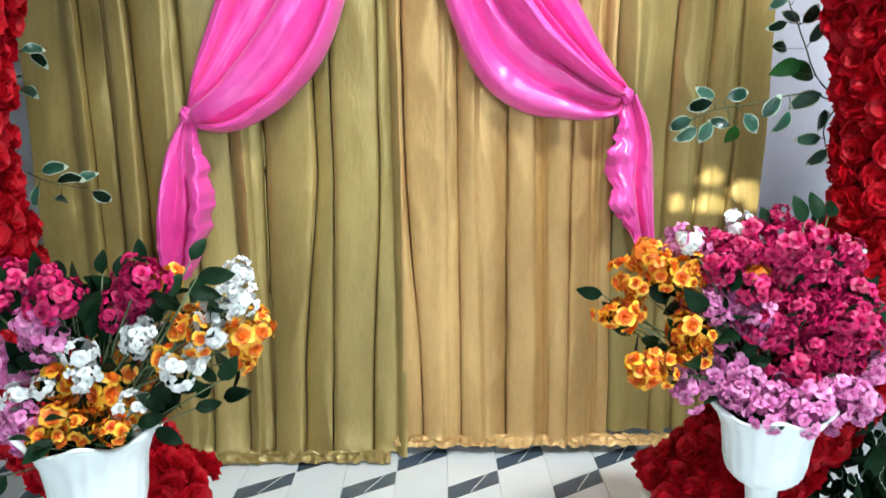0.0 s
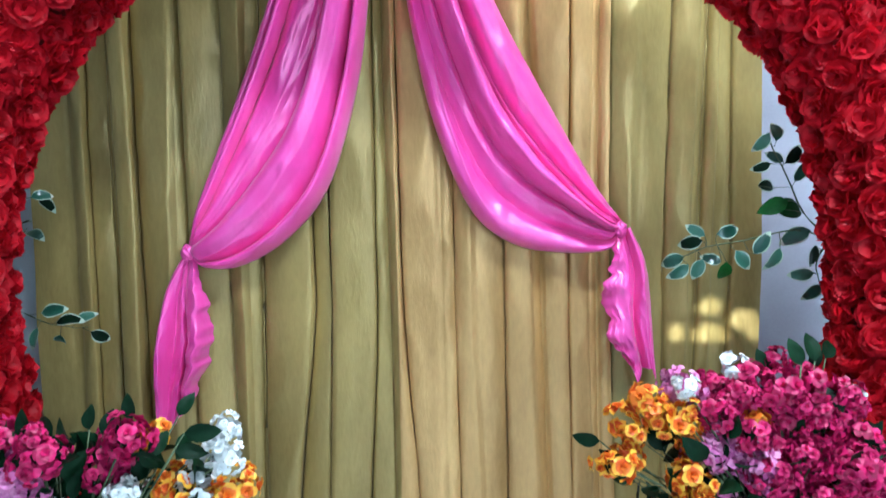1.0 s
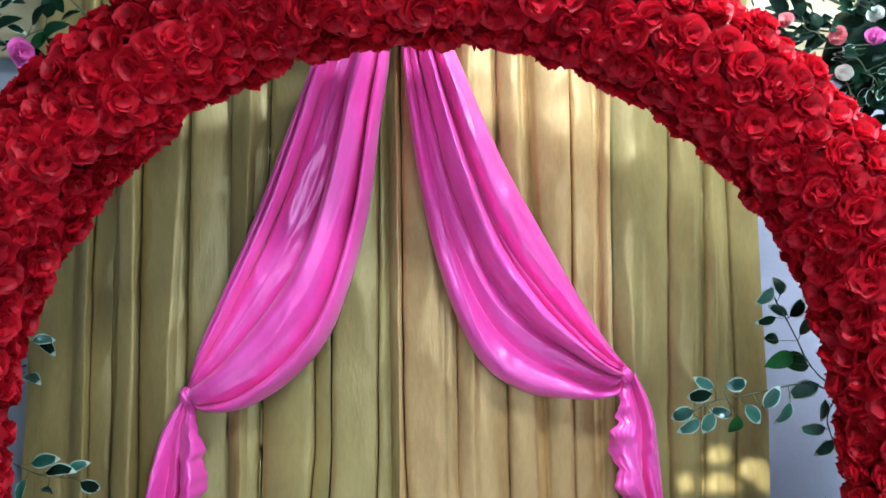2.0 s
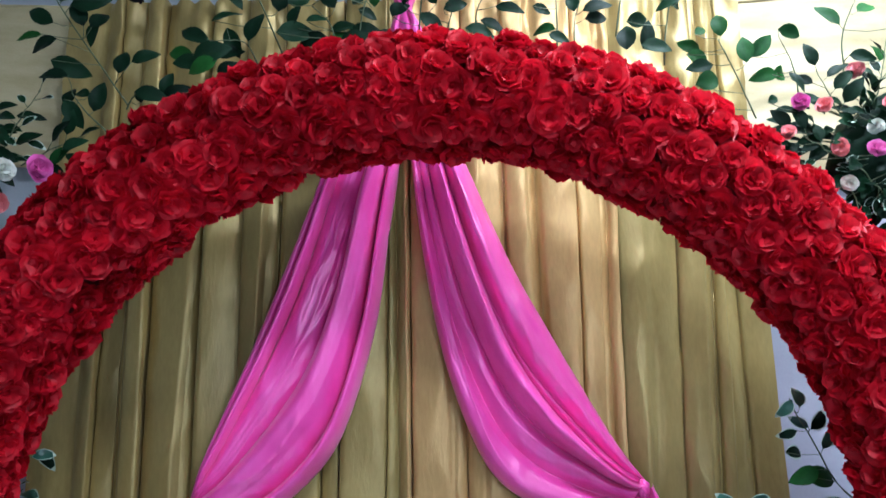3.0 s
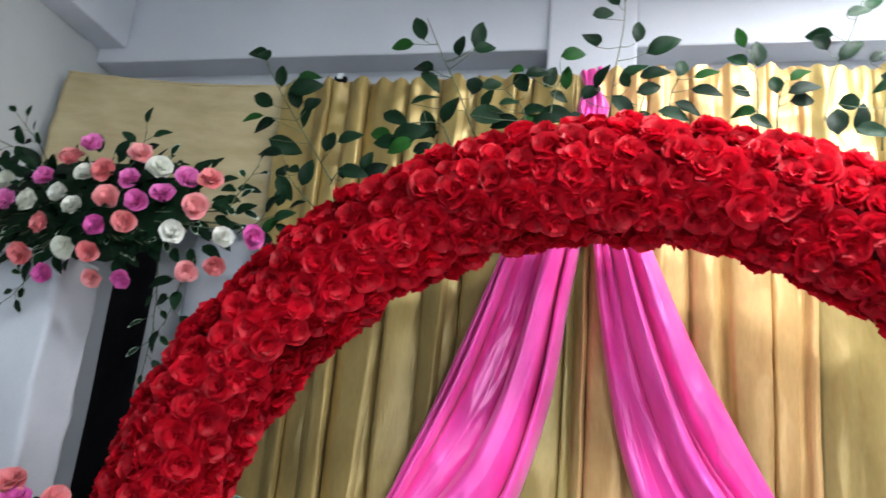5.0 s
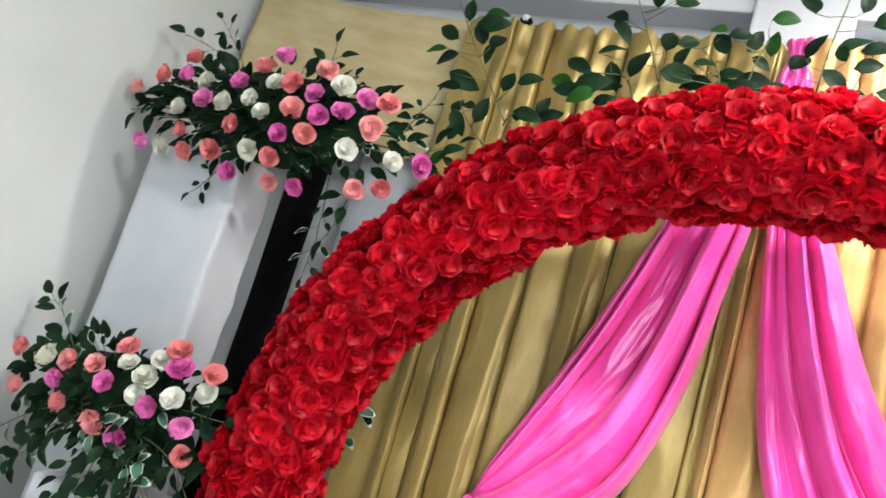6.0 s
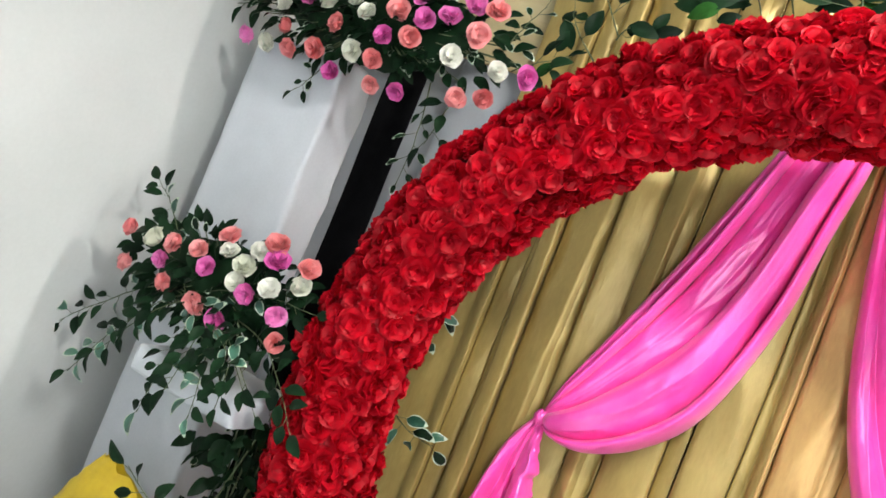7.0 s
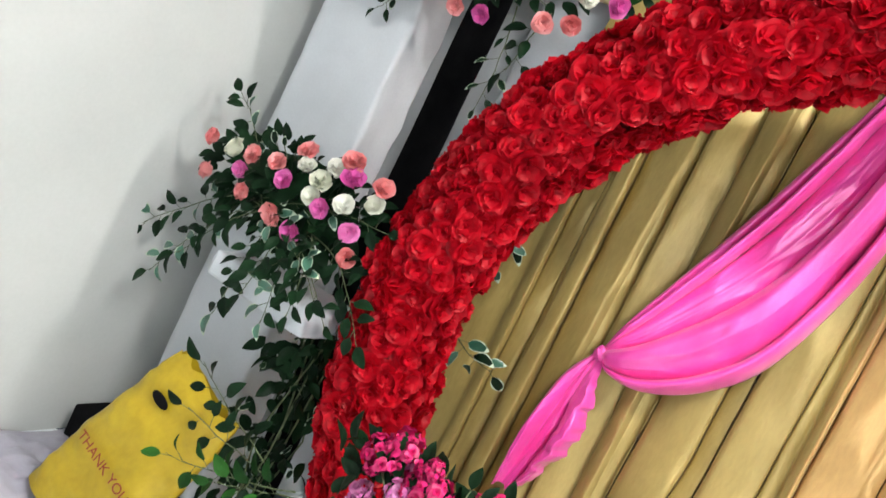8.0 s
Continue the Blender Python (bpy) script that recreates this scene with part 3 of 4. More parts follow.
def wrapped_box(lo, hi, seed, wrinkle):
    """A box wrapped in cloth, with sagging wrinkles pressed into its faces."""
    bm = box(lo, hi, 0.014)
    bmesh.ops.subdivide_edges(bm, edges=[e for e in bm.edges if e.calc_length() > 0.08], cuts=24, use_grid_fill=True)
    for v in bm.verts:
        n = noise.noise((v.co.x * 5 + seed, v.co.y * 5, v.co.z * 9)) + 1.1 * noise.noise((v.co.x * 14, v.co.y * 14 + seed, v.co.z * 34))
        v.co += Vector((wrinkle * n, wrinkle * n, 0)) * (1.0 if v.co.x > lo[0] + 0.24 else 0.2)
    return bm


part("cloth_body", wrapped_box((-1.93, 1.80, 0), (-1.545, 1.98, 1.88), 2.0, 0.007), WHITE_CLOTH, pillar, soft=True)
part("shelf", wrapped_box((-1.62, 1.52, 0.79), (-1.22, 1.79, 0.87), 8.0, 0.014), WHITE_CLOTH, pillar, "shelf block covered with crumpled white cloth", soft=True)
pillar_e = thing("display_pillar", "tall pillar wrapped in white cloth behind the arch", "pillar")
part("cloth_body", wrapped_box((1.62, 1.80, 0), (1.93, 2.10, 1.80), 5.0, 0.005), WHITE_CLOTH, pillar_e, soft=True)

# ---- the circular arch of red roses ----
ARCH_C, ARCH_R, ARCH_T = Vector((0.028, 1.67, 1.0)), 1.072, 0.109
arch = thing("flower_arch", "round arch densely covered with red cloth roses", "arch", Matrix.Translation((0, 1.67, 0)))
lowest = math.acos((ARCH_C.z - 0.13) / ARCH_R)


def ring_point(a, r, phi):
    """a: angle from straight down; phi: round the tube, 0 outwards, 90 degrees towards the room."""
    out = Vector((math.sin(a), 0, -math.cos(a)))
    way = out * math.cos(phi) + Vector((0, -1, 0)) * math.sin(phi)
    return out * ARCH_R + Vector((ARCH_C.x, 0, ARCH_C.z)) + way * r, way


def hoop_piece():
    def at(u, v):
        return tuple(ring_point(lowest + u * (math.tau - 2 * lowest), ARCH_T * 0.97, math.tau * v)[0])

    g = grid(at, 120, 18, True)
    g[0][:, 2] = np.maximum(g[0][:, 2], 0.004)
    return g


part("hoop", hoop_piece(), RED_FOAM, arch)
ROSE_RINGS = ((8, 24, 1.0), (7, 44, 0.97), (6, 60, 0.88), (5, 74, 0.72))
ROSES = [rose_piece(100 + i, 0.0395, ROSE_RINGS, 0.22, -22) for i in range(8)]
ROSE_MESH = [meshed("rose", g, RED) for g in ROSES]
rr = random.Random(5)
rest, singles = [], 0
steps = int((math.tau - 2 * lowest) * ARCH_R / 0.056)
for i in range(steps + 1):
    a = lowest + (math.tau - 2 * lowest) * i / steps
    for j in range(13):
        phi = math.tau * (j + 0.5 * (i % 2)) / 13 + rr.uniform(-0.11, 0.11)
        if math.sin(phi) < -0.62:
            continue
        p, way = ring_point(a + rr.uniform(-0.012, 0.012), ARCH_T + rr.uniform(-0.010, 0.010), phi)
        if p.z < 0.04:
            continue
        way = (way + Vector([rr.uniform(-0.3, 0.3) for _ in range(3)])).normalized()
        m = facing(p, way, rr.uniform(0, 360)) @ Matrix.Scale(rr.uniform(0.86, 1.16), 4)
        k = rr.randrange(8)
        if p.z > 1.25 and p.x < 0.35 and math.sin(phi) > -0.1 and singles < 300:
            part("rose", ROSE_MESH[k], None, arch, m=m)
            singles += 1
        else:
            rest.append(moved(ROSES[k], m))
tagged(part("rose_mass", joined(rest), RED_REST, arch), kind="stuff")

# ---- leaf sprays standing on the arch: a stem of (x, z) places, leaves of (x, z, turn, size) ----
DARK_SPRAY = "dark green artificial leaf spray stuck into the arch"
# brighter green leaves: the lamp light on them is put into the colour
LIT_SPRAY = "green artificial leaf spray in a lit tone stuck into the arch"


def arch_spray(seed, stem, leaves, lively=(), depth=1.77, kinds=(LEAVES, LEAVES_DARK), label=""):
    """A wiry stem rising from the arch with leaves on curved stalks; leaves numbered in lively are brighter green."""
    r = random.Random(seed)
    base = Vector((stem[0][0], depth, stem[0][1]))
    ob = thing("leaf_spray", label or (LIT_SPRAY if len(lively) * 2 > len(leaves) else DARK_SPRAY), "foliage", Matrix.Translation(base), "leaf sprays round the arch")
    line = [Vector((p[0], depth - 0.03 * i / 12 + r.uniform(-0.002, 0.002), p[1])) - base for i, p in enumerate(smooth_line(stem, 12))]
    part("twig", tube(line, [0.0024 - 0.0011 * i / 12 for i in range(13)], 5), STEM, ob)
    for n, (x, z, turn, size) in enumerate(leaves):
        mid = Vector((x, depth - 0.015 + r.uniform(-0.035, 0.02), z)) - base
        way = Vector((math.cos(radians(turn)), r.uniform(-0.35, 0.3), math.sin(radians(turn)))).normalized()
        heel = mid - way * size * 0.5
        up = Vector((r.uniform(-0.5, 0.5), -1, r.uniform(-0.35, 0.5))).normalized()
        across = way.cross(up).normalized()
        m = Matrix((across, way, across.cross(way))).transposed().to_4x4()
        m.translation = heel
        leaf = part("leaf", r.choice(kinds[0] if n in lively else kinds[1]), None, ob, m=m @ Matrix.Scale(1.14 * size / 0.066, 4))
        joint = min(line, key=lambda q: (q - heel).length + (0.05 if q.z > heel.z else 0))
        if (joint - heel).length < 0.16:
            part("leaf_stalk", tube([joint, joint.lerp(heel, 0.55) - way * 0.004 + Vector((0, 0, -0.003)), heel], 0.0010, 4), STEM, ob)


arch_spray(300, [(-0.736, 2.101), (-0.809, 2.205), (-0.905, 2.342), (-0.976, 2.458)], [(-1.022, 2.504, 150, 0.078), (-0.982, 2.478, 125, 0.071), (-0.925, 2.411, 90, 0.060), (-0.853, 2.420, 20, 0.064), (-0.970, 2.339, 155, 0.071), (-0.992, 2.286, 190, 0.057), (-0.842, 2.366, 10, 0.085), (-0.868, 2.341, 110, 0.071), (-0.807, 2.316, 70, 0.068), (-0.825, 2.284, 250, 0.057), (-0.941, 2.251, 195, 0.071), (-0.895, 2.206, -20, 0.088), (-0.752, 2.209, 85, 0.068), (-0.687, 2.209, 25, 0.064)], (3, 5))
arch_spray(301, [(-0.739, 2.089), (-0.720, 2.112), (-0.691, 2.131)], [(-0.706, 2.134, 100, 0.060), (-0.671, 2.116, -10, 0.071), (-0.645, 2.157, 60, 0.054), (-0.620, 2.131, 20, 0.064)], ())
arch_spray(302, [(-0.774, 2.022), (-0.829, 2.075), (-0.863, 2.121)], [(-0.904, 2.167, 170, 0.068), (-0.885, 2.129, 100, 0.064), (-0.864, 2.075, -60, 0.071), (-0.809, 2.117, 70, 0.071), (-0.850, 2.133, 150, 0.050), (-0.846, 1.986, 30, 0.057), (-0.885, 1.964, 60, 0.064)], (6,))
arch_spray(303, [(-0.351, 2.232), (-0.409, 2.369), (-0.459, 2.470), (-0.508, 2.577)], [(-0.574, 2.505, 180, 0.064), (-0.524, 2.542, 110, 0.071), (-0.408, 2.483, 95, 0.064), (-0.509, 2.437, 150, 0.074), (-0.484, 2.395, -40, 0.071), (-0.363, 2.385, 88, 0.078), (-0.503, 2.341, 30, 0.071), (-0.337, 2.472, 30, 0.064), (-0.358, 2.520, 70, 0.074)], (0,))
arch_spray(304, [(-0.411, 2.201), (-0.447, 2.260), (-0.519, 2.257)], [(-0.419, 2.288, 75, 0.082), (-0.484, 2.273, -70, 0.071), (-0.571, 2.274, -25, 0.074), (-0.611, 2.239, 170, 0.064), (-0.492, 2.244, 20, 0.064), (-0.523, 2.218, 10, 0.085), (-0.579, 2.203, 180, 0.071), (-0.485, 2.182, 20, 0.050), (-0.539, 2.187, 200, 0.071)], (3, 8))
arch_spray(305, [(-0.214, 2.231), (-0.228, 2.303), (-0.276, 2.352)], [(-0.314, 2.377, 30, 0.060), (-0.322, 2.323, 80, 0.060), (-0.317, 2.279, 10, 0.092), (-0.263, 2.311, 20, 0.050), (-0.233, 2.368, 120, 0.071), (-0.249, 2.409, 150, 0.050), (-0.273, 2.268, 190, 0.071), (-0.208, 2.278, 30, 0.064)], (5, 7))
arch_spray(306, [(-0.157, 2.238), (-0.151, 2.318), (-0.130, 2.391)], [(-0.192, 2.392, 20, 0.064), (-0.160, 2.403, 60, 0.064), (-0.205, 2.310, 15, 0.064), (-0.143, 2.294, -10, 0.085), (-0.172, 2.267, 10, 0.071), (-0.137, 2.347, -15, 0.051), (-0.119, 2.396, 90, 0.060), (-0.102, 2.446, 10, 0.064), (-0.085, 2.272, 0, 0.057)], (6, 7))
arch_spray(307, [(-0.005, 2.276), (0.005, 2.398), (0.026, 2.550), (0.022, 2.647)], [(-0.057, 2.517, 110, 0.085), (-0.030, 2.561, 15, 0.057), (-0.053, 2.350, 60, 0.074), (-0.032, 2.374, 70, 0.064), (0.063, 2.519, 80, 0.060), (0.122, 2.484, 25, 0.085), (0.047, 2.401, 40, 0.071), (0.029, 2.365, 120, 0.051), (-0.005, 2.621, 120, 0.064), (0.056, 2.629, 50, 0.064)], ())
arch_spray(308, [(0.060, 2.252), (0.075, 2.316), (0.094, 2.373)], [(0.098, 2.381, 10, 0.068), (0.087, 2.337, 20, 0.060), (0.028, 2.300, -45, 0.078), (0.082, 2.280, 20, 0.050)], ())
arch_spray(309, [(0.140, 2.259), (0.143, 2.331), (0.164, 2.380)], [(0.168, 2.397, 65, 0.060), (0.224, 2.383, 15, 0.057), (0.222, 2.334, -15, 0.068), (0.184, 2.303, -15, 0.068), (0.147, 2.275, -10, 0.071)], (1,))
arch_spray(310, [(0.348, 2.233), (0.348, 2.362), (0.332, 2.437)], [(0.309, 2.479, 110, 0.050), (0.302, 2.425, 130, 0.064), (0.352, 2.445, 85, 0.071), (0.310, 2.343, -10, 0.050), (0.315, 2.297, 160, 0.064), (0.350, 2.257, -15, 0.057)], (0, 4))
arch_spray(311, [(0.391, 2.225), (0.395, 2.313), (0.415, 2.378)], [(0.391, 2.365, 95, 0.060), (0.445, 2.391, 45, 0.060), (0.445, 2.341, 20, 0.071), (0.448, 2.315, 10, 0.060)], (1,))
arch_spray(312, [(0.500, 2.271), (0.518, 2.377), (0.555, 2.468), (0.595, 2.588)], [(0.498, 2.503, 160, 0.064), (0.492, 2.464, 110, 0.064), (0.556, 2.443, 50, 0.071), (0.576, 2.542, 20, 0.057), (0.625, 2.588, 60, 0.064), (0.516, 2.250, 85, 0.082)], ())
arch_spray(313, [(0.619, 2.191), (0.628, 2.294), (0.669, 2.493), (0.691, 2.561)], [(0.670, 2.501, -25, 0.068), (0.610, 2.417, 45, 0.043), (0.653, 2.372, -15, 0.064), (0.631, 2.348, 190, 0.060), (0.561, 2.319, 15, 0.068), (0.580, 2.270, 70, 0.071), (0.594, 2.238, -10, 0.071), (0.703, 2.530, 40, 0.050)], (7,))
arch_spray(314, [(0.837, 2.043), (0.788, 2.166), (0.747, 2.245)], [(0.753, 2.285, 95, 0.068), (0.818, 2.220, 90, 0.071), (0.710, 2.274, 40, 0.043), (0.689, 2.245, 150, 0.057), (0.714, 2.206, -10, 0.085), (0.709, 2.182, 190, 0.064), (0.721, 2.136, 20, 0.085), (0.763, 2.074, 0, 0.043)], (0, 1, 2, 3, 4, 6, 7))
arch_spray(315, [(0.952, 2.057), (0.939, 2.164), (0.911, 2.227)], [(0.870, 2.240, 50, 0.068), (0.927, 2.256, -15, 0.064), (0.874, 2.160, 190, 0.064), (0.920, 2.168, 15, 0.068), (0.871, 2.082, 30, 0.040), (0.934, 2.133, -60, 0.057)], (0, 1, 2, 3))
arch_spray(316, [(1.072, 2.148), (1.072, 2.258), (1.102, 2.338)], [(1.098, 2.384, 92, 0.071), (1.043, 2.314, 125, 0.071), (1.144, 2.338, 30, 0.064), (1.095, 2.186, -5, 0.064), (1.201, 2.296, 60, 0.050), (1.174, 2.225, 80, 0.060)], (0, 1, 2, 4, 5))
PALE_SPRAY = "variegated leaf spray with cream leaf edges"
PALE_KINDS = (LEAVES, LEAVES_PALE)
arch_spray(400, [(1.016, 1.101), (0.935, 1.126), (0.807, 1.103), (0.715, 1.090), (0.651, 1.065)], [(0.698, 1.128, 150, 0.049), (0.678, 1.101, 190, 0.060), (0.780, 1.124, 10, 0.060), (0.634, 1.058, 200, 0.060), (0.646, 1.033, 215, 0.057), (0.697, 1.036, 250, 0.057), (0.737, 1.059, 160, 0.049), (0.763, 1.025, 270, 0.060), (0.804, 1.057, -50, 0.060), (0.843, 1.096, 60, 0.060), (0.876, 1.056, 250, 0.064), (0.932, 1.112, 200, 0.075)], (7,), 1.82, PALE_KINDS, PALE_SPRAY)
arch_spray(401, [(1.015, 1.108), (0.952, 1.168), (0.907, 1.258), (0.869, 1.325), (0.855, 1.358)], [(0.837, 1.331, 240, 0.057), (0.885, 1.302, 150, 0.045), (0.931, 1.305, 40, 0.060), (0.838, 1.277, 200, 0.045), (0.874, 1.234, 0, 0.057), (0.872, 1.186, 200, 0.068), (0.922, 1.179, -10, 0.083), (0.942, 1.264, 60, 0.053), (0.876, 1.365, 80, 0.057)], (5, 6), 1.82, PALE_KINDS, PALE_SPRAY)
arch_spray(402, [(1.020, 1.101), (0.982, 1.048), (0.985, 0.991)], [(0.977, 1.062, 270, 0.053), (0.953, 1.016, 190, 0.057), (0.976, 0.972, 230, 0.057), (1.008, 0.976, -80, 0.057)], (), 1.82, PALE_KINDS, PALE_SPRAY)
for seed, base, tip, count in (
    (404, (-1.006, 1.79, 1.018), (-0.852, 1.93, 0.904), 7),
    (405, (-0.968, 1.79, 1.275), (-0.959, 1.93, 1.252), 3),
    (406, (-0.985, 1.79, 1.162), (-0.993, 1.93, 1.163), 2),
):
    leaf_spray(seed, base, tip, count, LEAVES_PALE, PALE_SPRAY, 1.0, 0.02)

# ---- rose bouquets beside the arch ----
ROSE_KINDS = {c: [meshed("rose", rose_piece(200 + 10 * n + i, 0.036, ((5, 52, 0.95), (5, 64, 0.95), (4, 74, 0.86), (4, 82, 0.72), (3, 86, 0.55)), 0.06, -20), m) for i in range(3)] for n, (c, m) in enumerate((("coral", CORAL), ("lilac", LILAC), ("cream", CREAM)))}


def rose_bouquet(label, heads, middle, seed, fill, reach, big=1.0):
    """Roses at (x, z) places over a mound of leaves; middle is its heart, reach its half sizes."""
    r = random.Random(seed)
    middle = Vector(middle)
    ob = thing("rose_bouquet", label, "bouquet", Matrix.Translation(middle), "rose bouquets beside the arch")
    for colour, places in heads.items():
        for x, z in places:
            u = Vector(((x - middle.x) / reach[0], (z - middle.z) / reach[2]))
            y = middle.y - 0.055 - 0.05 * math.sqrt(max(0.05, 1 - min(1, u.length) ** 2))
            way = Vector(((x - middle.x) / reach[0] * 0.8, -0.9, (z - middle.z) / reach[2] * 0.7 + 0.1)) + Vector([r.uniform(-0.3, 0.3) for _ in range(3)])
            part("rose", r.choice(ROSE_KINDS[colour]), None, ob, m=facing(Vector((x, y + 0.012, z)) - middle, way.normalized(), r.uniform(0, 360)) @ Matrix.Scale(big * r.uniform(0.86, 1.1), 4))
    stems = []
    for i in range(fill):
        a, h = r.uniform(0, math.tau), r.uniform(-0.9, 0.9)
        way = Vector((math.cos(a) * math.sqrt(1 - h * h), -abs(math.sin(a)) * math.sqrt(1 - h * h), h))
        p = Vector([way[k] * reach[k] * r.uniform(0.62, 0.98) for k in range(3)])
        across = way.cross(Vector((r.uniform(-1, 1), r.uniform(-1, 0.2), r.uniform(0, 1)))).normalized()
        along = (way + across * r.uniform(-0.8, 0.8) + Vector((0, 0, r.uniform(-0.4, 0.3)))).normalized()
        side = along.cross(Vector((r.uniform(-0.4, 0.4), -1, 0.5))).normalized()
        m = Matrix((side, along, side.cross(along))).transposed().to_4x4()
        m.translation = p
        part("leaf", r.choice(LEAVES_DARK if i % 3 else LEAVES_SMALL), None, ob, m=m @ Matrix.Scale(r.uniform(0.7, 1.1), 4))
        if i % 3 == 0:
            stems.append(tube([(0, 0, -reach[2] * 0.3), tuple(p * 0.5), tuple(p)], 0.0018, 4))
    # added dark core closing the gaps between the leaves
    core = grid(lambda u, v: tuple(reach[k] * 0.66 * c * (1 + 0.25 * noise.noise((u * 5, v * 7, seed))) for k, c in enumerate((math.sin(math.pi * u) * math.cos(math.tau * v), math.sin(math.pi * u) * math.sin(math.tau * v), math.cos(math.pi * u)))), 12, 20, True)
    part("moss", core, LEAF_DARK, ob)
    tagged(part("stem_bundle", joined(stems), STEM, ob), kind="stuff")
    return ob


UPPER = {"coral": [(-1.859, 2.057), (-1.974, 2.007), (-1.768, 2.122), (-1.712, 1.892), (-1.685, 1.839), (-1.574, 1.852), (-1.522, 1.929), (-1.369, 1.859), (-1.361, 1.797), (-1.341, 2.002), (-1.273, 1.942), (-1.487, 2.113), (-1.366, 2.081), (-1.277, 2.133), (-1.057, 2.064), (-1.082, 1.990), (-1.012, 1.843), (-1.084, 1.818)], "lilac": [(-1.762, 2.062), (-1.657, 1.987), (-1.550, 2.058), (-1.433, 2.160), (-1.284, 2.058), (-1.249, 2.001), (-1.352, 1.926), (-1.177, 2.015), (-1.124, 2.069), (-0.916, 1.919), (-1.270, 1.800), (-1.877, 1.849), (-1.504, 1.801)], "cream": [(-1.744, 1.955), (-1.671, 2.048), (-1.574, 1.990), (-1.486, 2.018), (-1.434, 1.975), (-1.424, 2.070), (-1.210, 2.093), (-1.136, 1.918), (-1.005, 1.912), (-1.782, 1.838), (-1.443, 1.870)]}
LOWER = {"coral": [(-1.833, 1.144), (-1.794, 1.049), (-1.634, 1.158), (-1.541, 1.165), (-1.609, 1.055), (-1.477, 1.046), (-1.471, 1.231), (-1.325, 1.260), (-1.213, 1.237), (-1.219, 1.037)], "lilac": [(-1.491, 1.136), (-1.342, 1.121), (-1.397, 1.030), (-1.305, 1.220), (-1.242, 1.099), (-1.657, 1.105)], "cream": [(-1.708, 1.142), (-1.450, 1.192), (-1.368, 1.222), (-1.384, 1.171), (-1.385, 1.133), (-1.283, 1.152), (-1.214, 1.189)]}
UPPER_EAST = {"coral": [(1.096, 2.152), (1.003, 2.060), (0.909, 1.994), (1.022, 1.953), (1.152, 2.059)], "lilac": [(0.949, 2.076), (1.104, 1.940)], "cream": [(1.114, 1.999), (1.036, 1.868)]}
upper = rose_bouquet("bouquet of coral, lilac and white roses on the pillar", UPPER, (-1.47, 1.77, 2.00), 41, 290, (0.52, 0.09, 0.21))
lower = rose_bouquet("bouquet of coral, lilac and white roses on the shelf", LOWER, (-1.53, 1.62, 1.10), 42, 210, (0.38, 0.09, 0.17))
east = rose_bouquet("bouquet of pink and lilac roses among dark leaves", UPPER_EAST, (1.30, 1.82, 1.97), 43, 300, (0.42, 0.10, 0.24), 0.72)
for seed, tip, count in ((500, (-2.113, 1.6, 0.71), 10), (501, (-1.82, 1.5, 0.696), 10), (502, (-1.49, 1.48, 0.717), 9), (503, (-1.298, 1.45, 0.79), 10), (504, (-1.037, 1.5, 0.873), 9), (505, (-1.178, 1.46, 0.919), 7), (506, (-1.903, 1.62, 1.297), 6), (507, (-1.735, 1.5, 0.793), 8), (508, (-1.402, 1.45, 0.82), 9), (509, (-1.238, 1.46, 0.848), 8), (510, (-1.123, 1.47, 0.871), 8), (511, (-1.122, 1.55, 1.144), 6)):
    base = (-1.50 + 0.07 * (seed % 5 - 2), 1.56, 1.04)
    leaf_spray(seed, base, tip, count + 5, LEAVES_PALE[:1] + LEAVES_DARK, "trailing variegated leaf spray hanging from the bouquet", 0.9, -0.05, None, 0.02)
for seed, base, tip, count in ((520, (-1.801, 1.76, 2.027), (-2.152, 1.76, 1.933), 7), (521, (-1.637, 1.76, 2.135), (-1.788, 1.76, 2.299), 6), (522, (-1.637, 1.76, 2.135), (-1.934, 1.76, 2.238), 4), (523, (-1.208, 1.76, 1.857), (-1.189, 1.76, 1.546), 7), (524, (-1.095, 1.76, 1.866), (-1.149, 1.76, 1.678), 5), (525, (-1.032, 1.76, 1.984), (-0.95, 1.76, 2.139), 6), (526, (-0.98, 1.76, 1.943), (-0.848, 1.76, 2.006), 5), (527, (-1.582, 1.76, 1.83), (-1.67, 1.76, 1.723), 5), (528, (-1.334, 1.76, 2.145), (-1.324, 1.76, 2.242), 4), (540, (1.06, 1.76, 2.015), (0.998, 1.76, 2.168), 6), (541, (1.06, 1.76, 2.015), (1.226, 1.76, 2.229), 7), (542, (1.02, 1.76, 1.941), (0.919, 1.76, 2.016), 5), (543, (1.071, 1.76, 1.911), (1.148, 1.76, 1.796), 7), (544, (1.039, 1.76, 1.883), (1.07, 1.76, 1.742), 6), (545, (1.124, 1.76, 2.059), (1.185, 1.76, 2.246), 5)):
    leaf_spray(seed, base, tip, count, LEAVES_SMALL if seed % 2 else LEAVES_DARK, "green leaf spray in the rose bouquet", 1.0, 0.0)

# ---- urns with mixed bouquets ----
URN = [(0.050, 0.0), (0.078, 0.0), (0.078, 0.03), (0.060, 0.045), (0.050, 0.06), (0.044, 0.18), (0.048, 0.205), (0.058, 0.22), (0.058, 0.232), (0.034, 0.242), (0.030, 0.272), (0.034, 0.312), (0.060, 0.326), (0.076, 0.344), (0.083, 0.372), (0.086, 0.405), (0.090, 0.435), (0.100, 0.462), (0.113, 0.478), (0.115, 0.486), (0.108, 0.488), (0.084, 0.44), (0.02, 0.42)]


